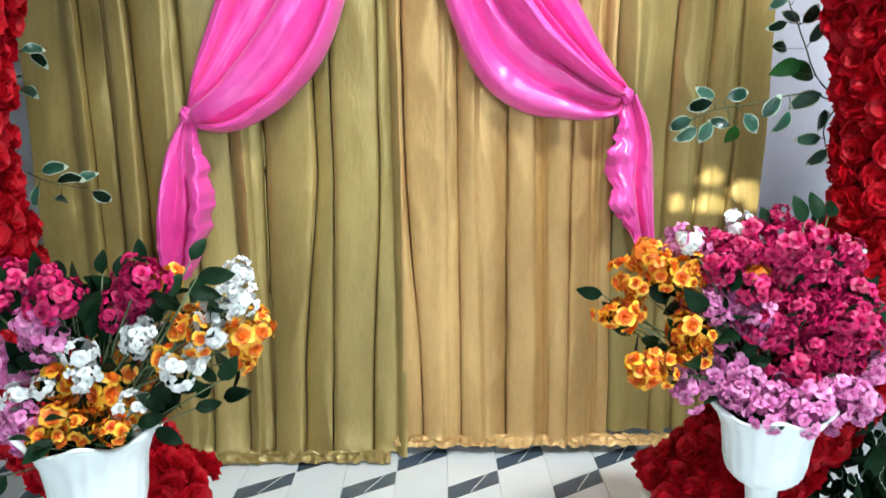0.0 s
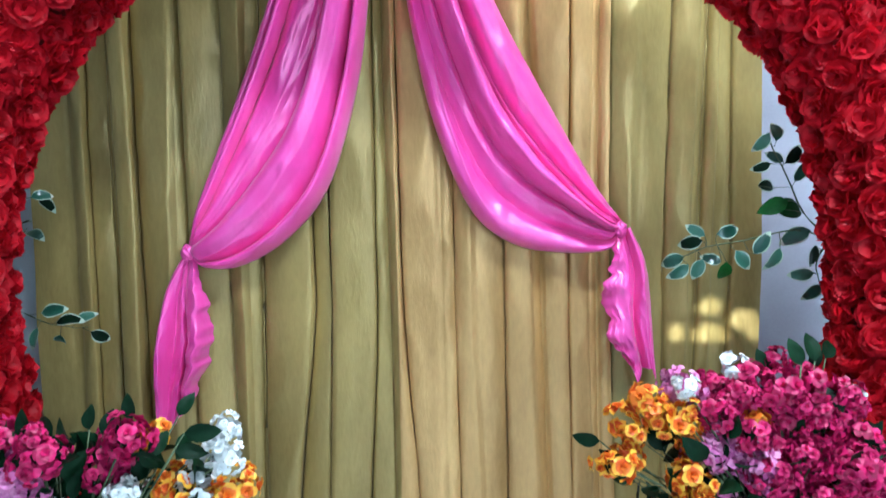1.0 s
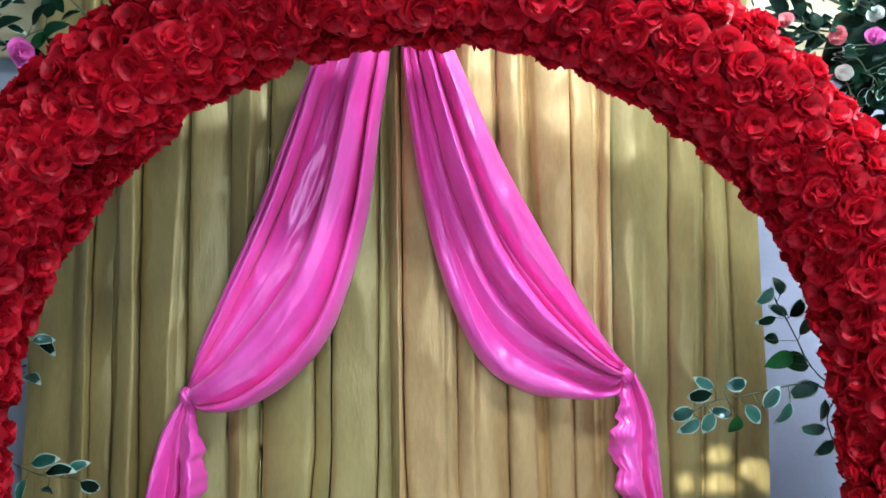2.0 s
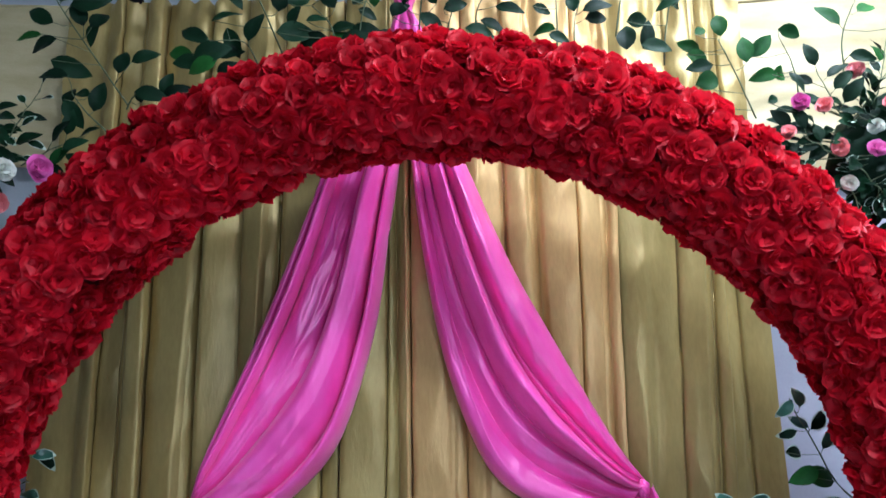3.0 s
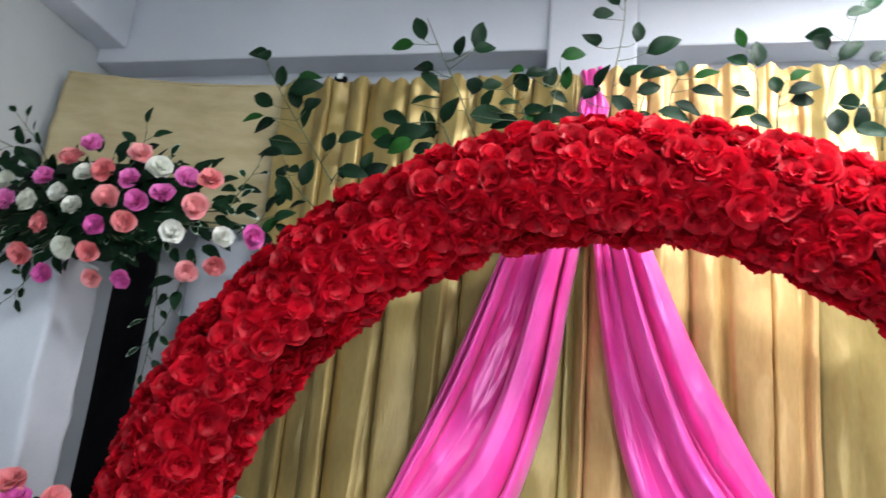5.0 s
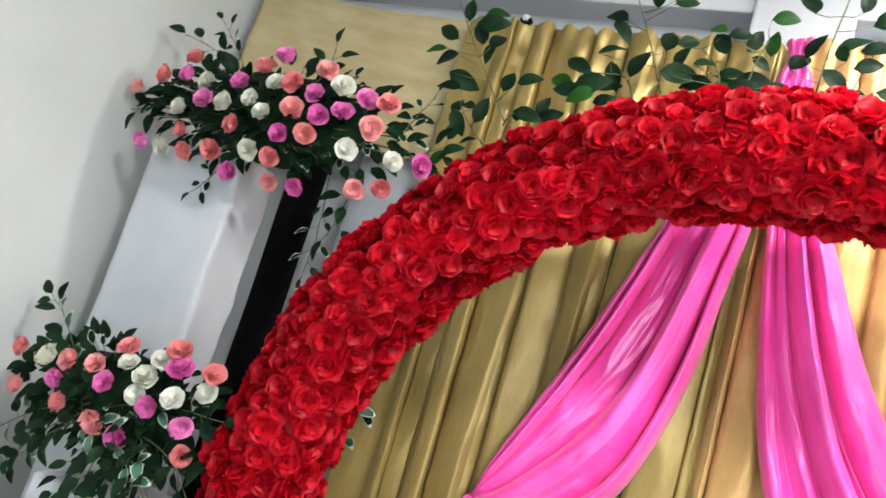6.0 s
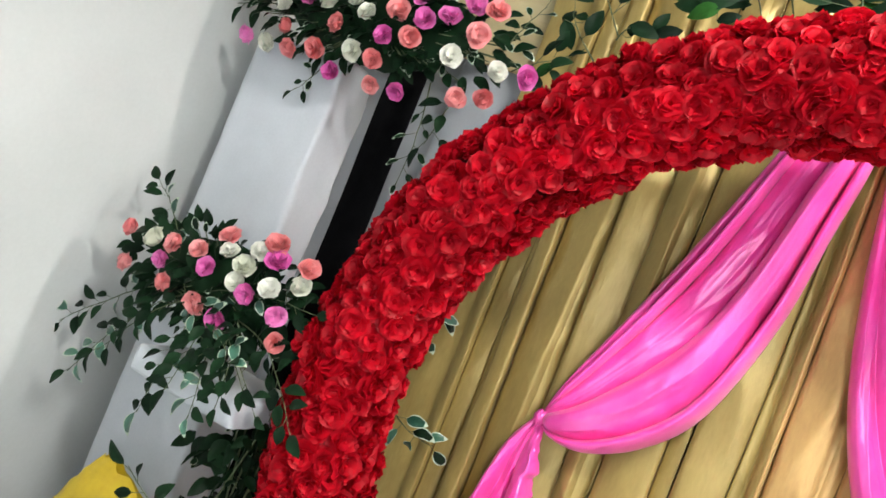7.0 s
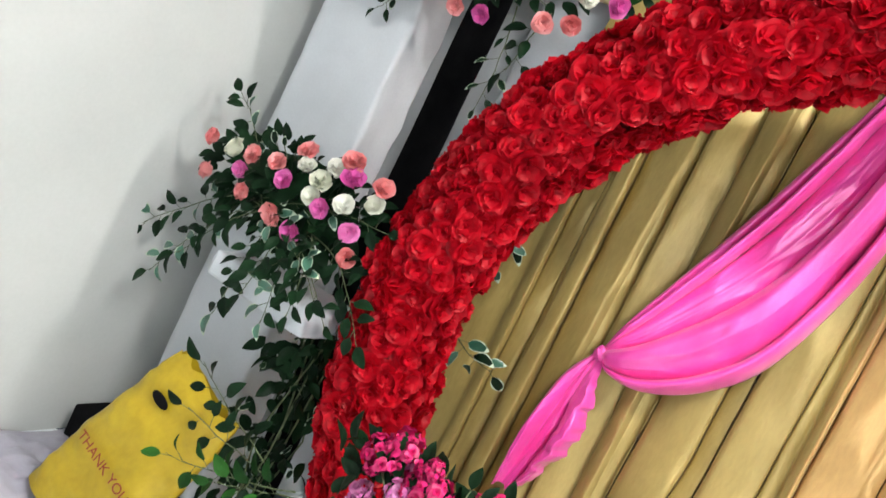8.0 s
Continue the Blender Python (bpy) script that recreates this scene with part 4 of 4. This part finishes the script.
def flower_urn(label, place, lip, phase):
    ob = thing("flower_urn", label, "planter", Matrix.Translation(place), "white urns before the arch")
    s = lip / 0.486
    stand = [(r, z * s) for r, z in URN[:9]]
    bowl = [(r, z * s) for r, z in URN[9:]]
    part("foot", turned(stand, 56, 0.02, 14), POT, ob)
    cup = turned(bowl, 80, 0.014, 20)

    def wavy(g):
        """Scallops the flared rim."""
        for v in g[0]:
            out = max(0.0, min(1.0, (math.hypot(v[0], v[1]) - 0.088) / 0.025))
            wave = math.cos(5 * math.atan2(v[1], v[0]) + phase)
            v[2] += 0.011 * out * (wave + 0.4)
            v[0] *= 1 + 0.06 * out * (wave + 0.4)
            v[1] *= 1 + 0.06 * out * (wave + 0.4)
        return g

    body = part("bowl", wavy(cup), POT, ob)
    part("lip", wavy(grid(lambda u, v: ((0.113 + 0.004 * math.cos(math.tau * u) + 0.003 * math.cos(10 * math.tau * v)) * math.cos(math.tau * v), (0.113 + 0.004 * math.cos(math.tau * u) + 0.003 * math.cos(10 * math.tau * v)) * math.sin(math.tau * v), lip + 0.004 * math.sin(math.tau * u) + 0.003 * math.cos(10 * math.tau * v)), 8, 80, True)), POT, body)
    return ob


def mixed_bouquet(label, urn_top, lists, leaves, seed, depth, extra, low_kind, low_share):
    """Blossom heads at (x, z) places fanning out of an urn."""
    r = random.Random(seed)
    base = Vector(urn_top)
    ob = thing("mixed_bouquet", label, "bouquet", Matrix.Translation(base), "mixed bouquets in the urns")
    stems = []
    for name, mats, two, radius, size, n, places in lists:
        heads = [meshed("blossom_head", cluster_piece(seed * 50 + len(name) + i, radius, n, size, two), mats) for i in range(3)]
        for x, z in places:
            p = Vector((x, base.y - depth * 0.5 + depth * min(1.0, max(0.0, (z - base.z) / 0.36)) + r.uniform(-0.035, 0.035), z)) - base
            way = (p.normalized() + Vector((0, -0.9, 0.15))).normalized()
            part("blossom_head", r.choice(heads), None, ob, m=facing(p, way, r.uniform(0, 360)) @ Matrix.Scale(r.uniform(0.85, 1.15), 4))
            stems.append(tube([(0, 0, -0.05), tuple(p * 0.5 + Vector((0, 0, 0.02))), tuple(p)], 0.0022, 5))
            for _ in range((1 if two else extra) if len(places) > 4 else 0):
                q = p * r.uniform(0.86, 1.04) + Vector((r.gauss(0, 0.023), r.uniform(-0.015, 0.05), r.gauss(0, 0.023)))
                part("blossom_head", r.choice(heads), None, ob, m=facing(q, (way + Vector([r.uniform(-0.5, 0.5) for _ in range(3)])).normalized(), r.uniform(0, 360)) @ Matrix.Scale(r.uniform(0.5, 0.85), 4))
                stems.append(tube([tuple(p * 0.7), tuple(q)], 0.0014, 4))
    for x, z, turn in leaves:
        p = Vector((x, base.y - depth * 0.3 + depth * min(1.0, max(0.0, (z - base.z) / 0.36)) + r.uniform(-0.03, 0.03), z)) - base
        m = Matrix.Translation(p) @ pose(0, 0, 0, 90 + r.uniform(-35, 35), r.uniform(-25, 25), 0) @ pose(0, 0, 0, 0, 0, turn)
        part("leaf", r.choice(LEAVES_DARK), None, ob, m=m @ Matrix.Scale(r.uniform(0.7, 1.0), 4))
        stems.append(tube([(0, 0, -0.05), tuple(p)], 0.0016, 4))
    # added dark core filling the urn's mouth under the flowers
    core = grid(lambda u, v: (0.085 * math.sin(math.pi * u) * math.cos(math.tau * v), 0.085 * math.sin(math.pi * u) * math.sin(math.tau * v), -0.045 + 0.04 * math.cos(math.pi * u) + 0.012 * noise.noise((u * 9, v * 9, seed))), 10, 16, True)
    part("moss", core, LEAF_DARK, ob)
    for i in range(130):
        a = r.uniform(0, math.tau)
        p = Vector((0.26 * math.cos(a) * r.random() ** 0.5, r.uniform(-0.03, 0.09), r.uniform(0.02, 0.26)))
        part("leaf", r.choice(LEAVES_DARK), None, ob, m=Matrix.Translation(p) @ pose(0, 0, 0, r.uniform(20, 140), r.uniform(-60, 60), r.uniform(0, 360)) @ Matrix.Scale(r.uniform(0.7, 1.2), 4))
    low = [meshed("blossom_head", cluster_piece(seed * 90 + i, 0.023, 14, 0.0150, low_kind[1]), low_kind[0]) for i in range(3)]
    for i in range(46):
        a, reach = math.tau * (i + r.random()) / 46, r.uniform(0.035, 0.115)
        p = Vector((reach * math.cos(a), reach * math.sin(a), r.uniform(0.006, 0.05)))
        if i % 5 < low_share:
            part("blossom_head", r.choice(low), None, ob, m=facing(p, Vector((math.cos(a), math.sin(a), 0.5)).normalized(), r.uniform(0, 360)) @ Matrix.Scale(r.uniform(0.7, 1.0), 4))
        else:
            part("leaf", r.choice(LEAVES_DARK), None, ob, m=Matrix.Translation(p) @ pose(0, 0, 0, r.uniform(-25, 50), r.uniform(-40, 40), math.degrees(a) - 90 + r.uniform(-35, 35)) @ Matrix.Scale(r.uniform(0.6, 0.95), 4))
        stems.append(tube([(0, 0, -0.05), tuple(p)], 0.0015, 4))
    tagged(part("stem_bundle", joined(stems), STEM, ob), kind="stuff")
    return ob


ORANGE_HEADS = ("orange", [ORANGE, YELLOW], True, 0.022, 0.0175, 8)
WHITE_HEADS = ("white", [WHITE_PETAL], False, 0.021, 0.0140, 11)
MAGENTA_HEADS = ("magenta", [MAGENTA], False, 0.029, 0.0150, 22)
PINK_HEADS = ("pink", [ROSE_PINK, WHITE_PETAL], False, 0.026, 0.0150, 17)
flower_urn("white fluted plastic urn on a foot", (-0.57, 1.27, 0), 0.55, 0.3)
flower_urn("white fluted plastic urn on a foot", (0.745, 1.46, 0), 0.492, 2.6)
mixed_bouquet("mixed bouquet of orange, white, magenta and lilac blossoms", (-0.57, 1.27, 0.55), [
    (*ORANGE_HEADS, [(-0.614, 0.639), (-0.556, 0.579), (-0.421, 0.679), (-0.357, 0.736), (-0.285, 0.709), (-0.612, 0.579), (-0.423, 0.813), (-0.503, 0.654), (-0.259, 0.735), (-0.407, 0.721), (-0.536, 0.627)]),
    (*WHITE_HEADS, [(-0.562, 0.702), (-0.552, 0.665), (-0.455, 0.732), (-0.472, 0.711), (-0.319, 0.777), (-0.301, 0.822), (-0.484, 0.600), (-0.381, 0.679), (-0.676, 0.623), (-0.497, 0.567), (-0.332, 0.741), (-0.274, 0.796)]),
    (*MAGENTA_HEADS, [(-0.479, 0.799), (-0.508, 0.763), (-0.591, 0.795), (-0.689, 0.817), (-0.451, 0.830), (-0.722, 0.791)]),
    (*PINK_HEADS, [(-0.639, 0.754), (-0.706, 0.553), (-0.660, 0.596), (-0.699, 0.640), (-0.623, 0.723), (-0.650, 0.780), (-0.728, 0.682), (-0.666, 0.553)])], [(-0.376, 0.852, -20), (-0.354, 0.832, -70), (-0.631, 0.815, 20), (-0.403, 0.772, 10), (-0.464, 0.843, 10), (-0.541, 0.753, 80), (-0.379, 0.588, -60), (-0.324, 0.647, -50), (-0.512, 0.518, 120), (-0.671, 0.734, 40), (-0.577, 0.784, 60), (-0.371, 0.802, -80), (-0.439, 0.594, -70), (-0.671, 0.508, 120), (-0.717, 0.475, 160), (-0.471, 0.573, -80), (-0.606, 0.779, 20), (-0.591, 0.743, 70), (-0.524, 0.732, 100), (-0.677, 0.765, 10), (-0.543, 0.824, 0), (-0.506, 0.722, 60), (-0.504, 0.824, -10), (-0.629, 0.681, 90), (-0.446, 0.626, -60), (-0.417, 0.615, -80), (-0.599, 0.519, 150), (-0.559, 0.507, 170), (-0.453, 0.550, -120), (-0.591, 0.824, 30), (-0.698, 0.682, 60)], 61, 0.05, 1, ([ORANGE, YELLOW], True), 1)
mixed_bouquet("large bouquet of magenta and pink blossoms with orange sprays", (0.745, 1.46, 0.492), [
    (*MAGENTA_HEADS, [(0.643, 0.799), (0.706, 0.843), (0.797, 0.820), (0.692, 0.752), (0.758, 0.763), (0.838, 0.751), (0.899, 0.796), (0.747, 0.646), (0.818, 0.621), (0.866, 0.596), (0.926, 0.668), (0.786, 0.704), (0.879, 0.680), (0.675, 0.821), (0.740, 0.832), (0.908, 0.727), (0.709, 0.682), (0.622, 0.787), (0.829, 0.831), (0.774, 0.597), (0.885, 0.632), (0.824, 0.669), (0.741, 0.711)]),
    (*PINK_HEADS, [(0.611, 0.712), (0.652, 0.694), (0.574, 0.833), (0.660, 0.586), (0.722, 0.536), (0.616, 0.568), (0.781, 0.523), (0.875, 0.510), (0.935, 0.497), (0.952, 0.595), (0.828, 0.523), (0.565, 0.550), (0.660, 0.729), (0.697, 0.694), (0.685, 0.561), (0.896, 0.534)]),
    (*ORANGE_HEADS, [(0.481, 0.817), (0.445, 0.766), (0.523, 0.765), (0.550, 0.788), (0.570, 0.730), (0.415, 0.696), (0.465, 0.588), (0.533, 0.599), (0.590, 0.611), (0.552, 0.671), (0.696, 0.767), (0.587, 0.647), (0.500, 0.789), (0.517, 0.587), (0.437, 0.690)]),
    (*WHITE_HEADS, [(0.557, 0.843), (0.909, 0.808), (0.677, 0.866)])], [(0.750, 0.843, 10), (0.835, 0.876, 0), (0.396, 0.726, 60), (0.462, 0.648, 70), (0.868, 0.876, -20), (0.564, 0.659, 40), (0.437, 0.696, 60), (0.791, 0.876, 20), (0.837, 0.854, -40), (0.743, 0.809, 60), (0.701, 0.512, 180), (0.599, 0.647, 50), (0.731, 0.693, 40), (0.792, 0.645, -30), (0.855, 0.692, 60), (0.918, 0.644, -60), (0.678, 0.646, 20), (0.728, 0.597, 80), (0.819, 0.716, 0), (0.760, 0.740, -20), (0.867, 0.785, 30), (0.633, 0.647, 70)], 62, 0.07, 3, ([ROSE_PINK, WHITE_PETAL], False), 3)


# ---- dark foliage by the foot of the arch ----
for n, (lo, hi, label) in enumerate((((-1.42, 1.62, 0.02), (-1.20, 1.86, 0.86), "dark green leaf garland hanging beside the arch"), ((0.98, 1.40, 0.02), (1.36, 1.75, 0.46), "dark green leaves at the foot of the arch"))):
    r = random.Random(70 + n)
    ob = thing("leaf_garland", label, "foliage", Matrix.Translation(((lo[0] + hi[0]) / 2, (lo[1] + hi[1]) / 2, 0)))
    mid = Vector(((lo[0] + hi[0]) / 2, (lo[1] + hi[1]) / 2, 0))
    stems = [tube([Vector((r.uniform(-0.04, 0.04), r.uniform(-0.05, 0.05), 0)), Vector((r.uniform(-0.08, 0.08), r.uniform(-0.1, 0.1), hi[2] * 0.5)), Vector((r.uniform(-0.1, 0.1), r.uniform(-0.1, 0.1), hi[2]))], 0.003, 5) for _ in range(6)]
    tagged(part("stem_bundle", joined(stems), STEM, ob), kind="stuff")
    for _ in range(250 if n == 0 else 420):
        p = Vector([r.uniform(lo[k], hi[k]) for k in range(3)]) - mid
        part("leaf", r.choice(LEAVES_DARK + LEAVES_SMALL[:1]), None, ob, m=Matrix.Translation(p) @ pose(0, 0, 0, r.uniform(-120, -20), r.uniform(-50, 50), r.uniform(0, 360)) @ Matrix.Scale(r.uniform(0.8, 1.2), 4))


for seed, base, tip, count in ((560, (-1.122, 1.5, 0.475), (-1.333, 1.36, 0.654), 8), (561, (-1.107, 1.5, 0.452), (-1.321, 1.36, 0.53), 7), (562, (-1.008, 1.5, 0.469), (-1.326, 1.36, 0.394), 8), (563, (-1.0, 1.5, 0.457), (-1.139, 1.36, 0.435), 6)):
    leaf_spray(seed, base, tip, count, LEAVES_DARK if seed < 562 else LEAVES, "green leaf spray growing out beside the bag", 0.9, 0.0)


# ---- the yellow bag by the wall ----
def bag_piece(wide, high, deep, seed):
    def at(u, v):
        a = math.tau * v
        c, s = math.cos(a), math.sin(a)
        x = wide / 2 * math.copysign(abs(c) ** 0.55, c)
        y = deep / 2 * math.copysign(abs(s) ** 0.7, s) * (1 - 0.72 * u ** 3)
        x *= 1 - 0.16 * max(0, u - 0.8) / 0.2 + 0.04 * math.sin(6 * u)
        n = noise.noise((x * 8, u * 6, seed + (1 if s > 0 else 5))) + 0.5 * noise.noise((x * 22, u * 18, seed))
        return (x + 0.006 * n, y + 0.012 * n, high * u + (0.006 * math.sin(9 * a + seed) + 0.03 * n if u > 0.93 else 0))

    return grid(at, 44, 64, True)


bag = thing("shopping_bag", "yellow plastic shopping bag with dark red lettering by the wall", "bag", pose(-1.59, 1.40, 0.0, -8, 20, 10))
film = part("film", bag_piece(0.335, 0.57, 0.12, 3.0), BAG, bag)
hole = [(-0.055 + 0.034 * math.cos(t), -0.047, 0.455 + 0.016 * math.sin(t)) for t in [math.tau * k / 20 for k in range(20)]]
part("handle_hole", (np.array(hole), [tuple(range(20))], [0]), BLACK, film, "dark oval handle hole")
font = bpy.data.curves.new("lettering", "FONT")
font.body, font.size, font.align_x, font.extrude = "THANK YOU", 0.041, "CENTER", 0.0006
text = new("lettering", font)
text.parent = film
font.materials.append(BAG_INK)
text.matrix_basis = pose(-0.015, -0.073, 0.215, 90, 0, 0)
tagged(part("black_box", box((-1.99, 1.60, 0), (-1.86, 1.74, 0.13), 0.01), BLACK, None), "small black box on the floor by the wall", "box")

sheet = thing("floor_cloth", "crumpled pale grey cloth lying on the floor by the wall", "cloth", Matrix.Translation((-1.86, 1.3, 0)))
part("cloth", grid(lambda u, v: (0.36 * (u - 0.5) + 0.02 * math.sin(9 * v), 0.7 * (v - 0.5) + 0.02 * math.sin(8 * u), 0.006 + math.sin(math.pi * u) ** 0.5 * math.sin(math.pi * v) ** 0.5 * (0.03 + 0.035 * abs(noise.noise((u * 4, v * 7, 2.0))) + 0.012 * noise.noise((u * 13, v * 19, 5.0)))), 40, 60), LILAC_CLOTH, sheet)

# ---- lamp housings and the window behind ----
for place, turn in (((1.15, 1.5, 3.06), 0),):
    ob = thing("tube_light", "white ceiling tube light", "lamp", pose(*place, 0, 0, turn))
    housing = part("housing", box((-0.62, -0.04, 0.02), (0.62, 0.04, TOP_Z - place[2]), 0.006), POT, ob)
    part("tube", tube([(-0.6, 0, 0), (0.6, 0, 0)], 0.014, 12), TUBE, housing)
panel = thing("panel_light", "flat white ceiling panel light", "lamp", pose(0.7, 0.25, 3.05))
part("frame", box((-0.33, -0.18, 0.03), (0.33, 0.18, 0.10), 0.006), POT, panel)
part("diffuser", box((-0.30, -0.15, 0.015), (0.30, 0.15, 0.029), 0.002), TUBE, panel)
win = tagged(thing("window_2", "frosted window with a white frame behind the camera", "window"), kind="structure")
part("pane", box((0.72, -2.66, 0.82), (2.18, -2.65, 2.28), 0), FROST, win)
for a, b in (((0.7, -2.64, 0.83), (2.2, -2.64, 0.83)), ((0.7, -2.64, 2.27), (2.2, -2.64, 2.27)), ((0.73, -2.64, 0.8), (0.73, -2.64, 2.3)), ((2.17, -2.64, 0.8), (2.17, -2.64, 2.3)), ((1.45, -2.64, 0.8), (1.45, -2.64, 2.3))):
    part("window_frame", tube([a, b], 0.03, 4), POT, win, smooth=False)
clip = thing("curtain_clip", "small black and white clip on the curtain top", "clip", Matrix.Translation((-0.945, 2.225, 2.655)))
part("jaw", box((-0.022, -0.012, -0.012), (0.022, 0.012, 0.016), 0.004), BLACK, clip)
part("tip", box((-0.010, -0.018, 0.004), (0.010, 0.012, 0.026), 0.003), POT, clip, "white tip")
# added opening and plate, unseen: the gaps shape the sun's patch on the curtain
gobo = tagged(thing("window_1", "added unseen plate with ragged gaps that shape the sun patch", "window"), kind="structure")


def vent_plate(x0, x1, z0, z1, gaps, nx=60, nz=40):
    """An added plate, out of view, whose ragged gaps, each a (x, z, half width, half height), shape the sun."""
    bm = bmesh.new()
    dx, dz = (x1 - x0) / nx, (z1 - z0) / nz
    corner = {}

    def at(i, j):
        if (i, j) not in corner:
            corner[i, j] = bm.verts.new((x0 + i * dx, -2.66, z0 + j * dz))
        return corner[i, j]

    for i in range(nx):
        for j in range(nz):
            x, z = x0 + (i + 0.5) * dx, z0 + (j + 0.5) * dz
            rag = 0.55 * noise.noise((x * 75, 0, z * 75)) + 0.3 * noise.noise((x * 160, 4, z * 160))
            if all(((x - gx) / gw) ** 2 + ((z - gz) / gh) ** 2 > 1 + rag for gx, gz, gw, gh in gaps):
                bm.faces.new((at(i, j), at(i + 1, j), at(i + 1, j + 1), at(i, j + 1)))
    return bm


plate = part("vent_plate", vent_plate(-0.08, 0.30, 2.02, 2.24, [(0.005, 2.073, 0.024, 0.026), (0.108, 2.150, 0.040, 0.026), (0.108, 2.065, 0.052, 0.036), (0.206, 2.110, 0.040, 0.032), (0.240, 2.080, 0.034, 0.032)]), METAL, gobo)
plate.modifiers.new("thick", "SOLIDIFY").thickness = 0.004

# ---- floor tiles ----
COL, PERIOD, DARK_H, SHEAR = 0.155, 0.33, 0.072, 0.6


def tile_piece(y0, y1):
    """A slanted tile one column wide with a slight chamfer, top at the floor's level."""
    g = 0.0012
    pts = [(g, y0 + g), (COL - g, y0 + g + SHEAR * COL), (COL - g, y1 - g + SHEAR * COL), (g, y1 - g)]
    mid = Vector((COL / 2, (y0 + y1 + SHEAR * COL) / 2, 0))
    top_ring = [Vector((x, y, 0)) for x, y in pts]
    verts = [tuple(p.lerp(mid, 0.012)) for p in top_ring] + [(x, y, -0.002) for x, y in pts] + [(x, y, -0.010) for x, y in pts]
    faces = [(0, 1, 2, 3)] + [(4 + k + o, 4 + (k + 1) % 4 + o, (k + 1) % 4 + o, k + o) for o in (0, 4) for k in range(4)]
    return (np.array(verts), faces, [0] * len(faces))


def inlaid_tile():
    """The dark tile with a thin pale line laid across it."""
    v, f, s = tile_piece(0, DARK_H)
    line = [(0.42 * COL, 0.004 + 0.42 * SHEAR * COL), (0.45 * COL, 0.004 + 0.45 * SHEAR * COL), (0.80 * COL, DARK_H - 0.004 + 0.80 * SHEAR * COL), (0.77 * COL, DARK_H - 0.004 + 0.77 * SHEAR * COL)]
    return (np.concatenate([v, np.array([(x, y, 0.0006) for x, y in line])]), f + [(12, 13, 14, 15)], s + [1])


DARK_TILE = meshed("tile", inlaid_tile(), [TILE_DARK, TILE_WHITE], False)
LIGHT_TILE = meshed("tile", tile_piece(DARK_H, PERIOD), TILE_WHITE, False)
far_dark, far_light = [], []
for i in range(-13, 18):
    for j in range(-15, 4):
        x, y = -0.08 + i * COL, 2.075 + j * PERIOD - (0.165 if i % 2 else 0)
        m = Matrix.Translation((x, y, 0))
        if not (-2.42 < y < 2.1):
            continue
        if -9 <= i <= 9 and j >= -1:
            part("tile", DARK_TILE, None, floor, m=m)
            part("tile", LIGHT_TILE, None, floor, m=m)
        else:
            far_dark.append(moved(tile_piece(0, DARK_H), m))
            far_light.append(moved(tile_piece(DARK_H, PERIOD), m))
tagged(part("dark_tiles", joined(far_dark), TILE_DARK, floor, smooth=False), kind="stuff")
tagged(part("light_tiles", joined(far_light), TILE_WHITE, floor, smooth=False), kind="stuff")
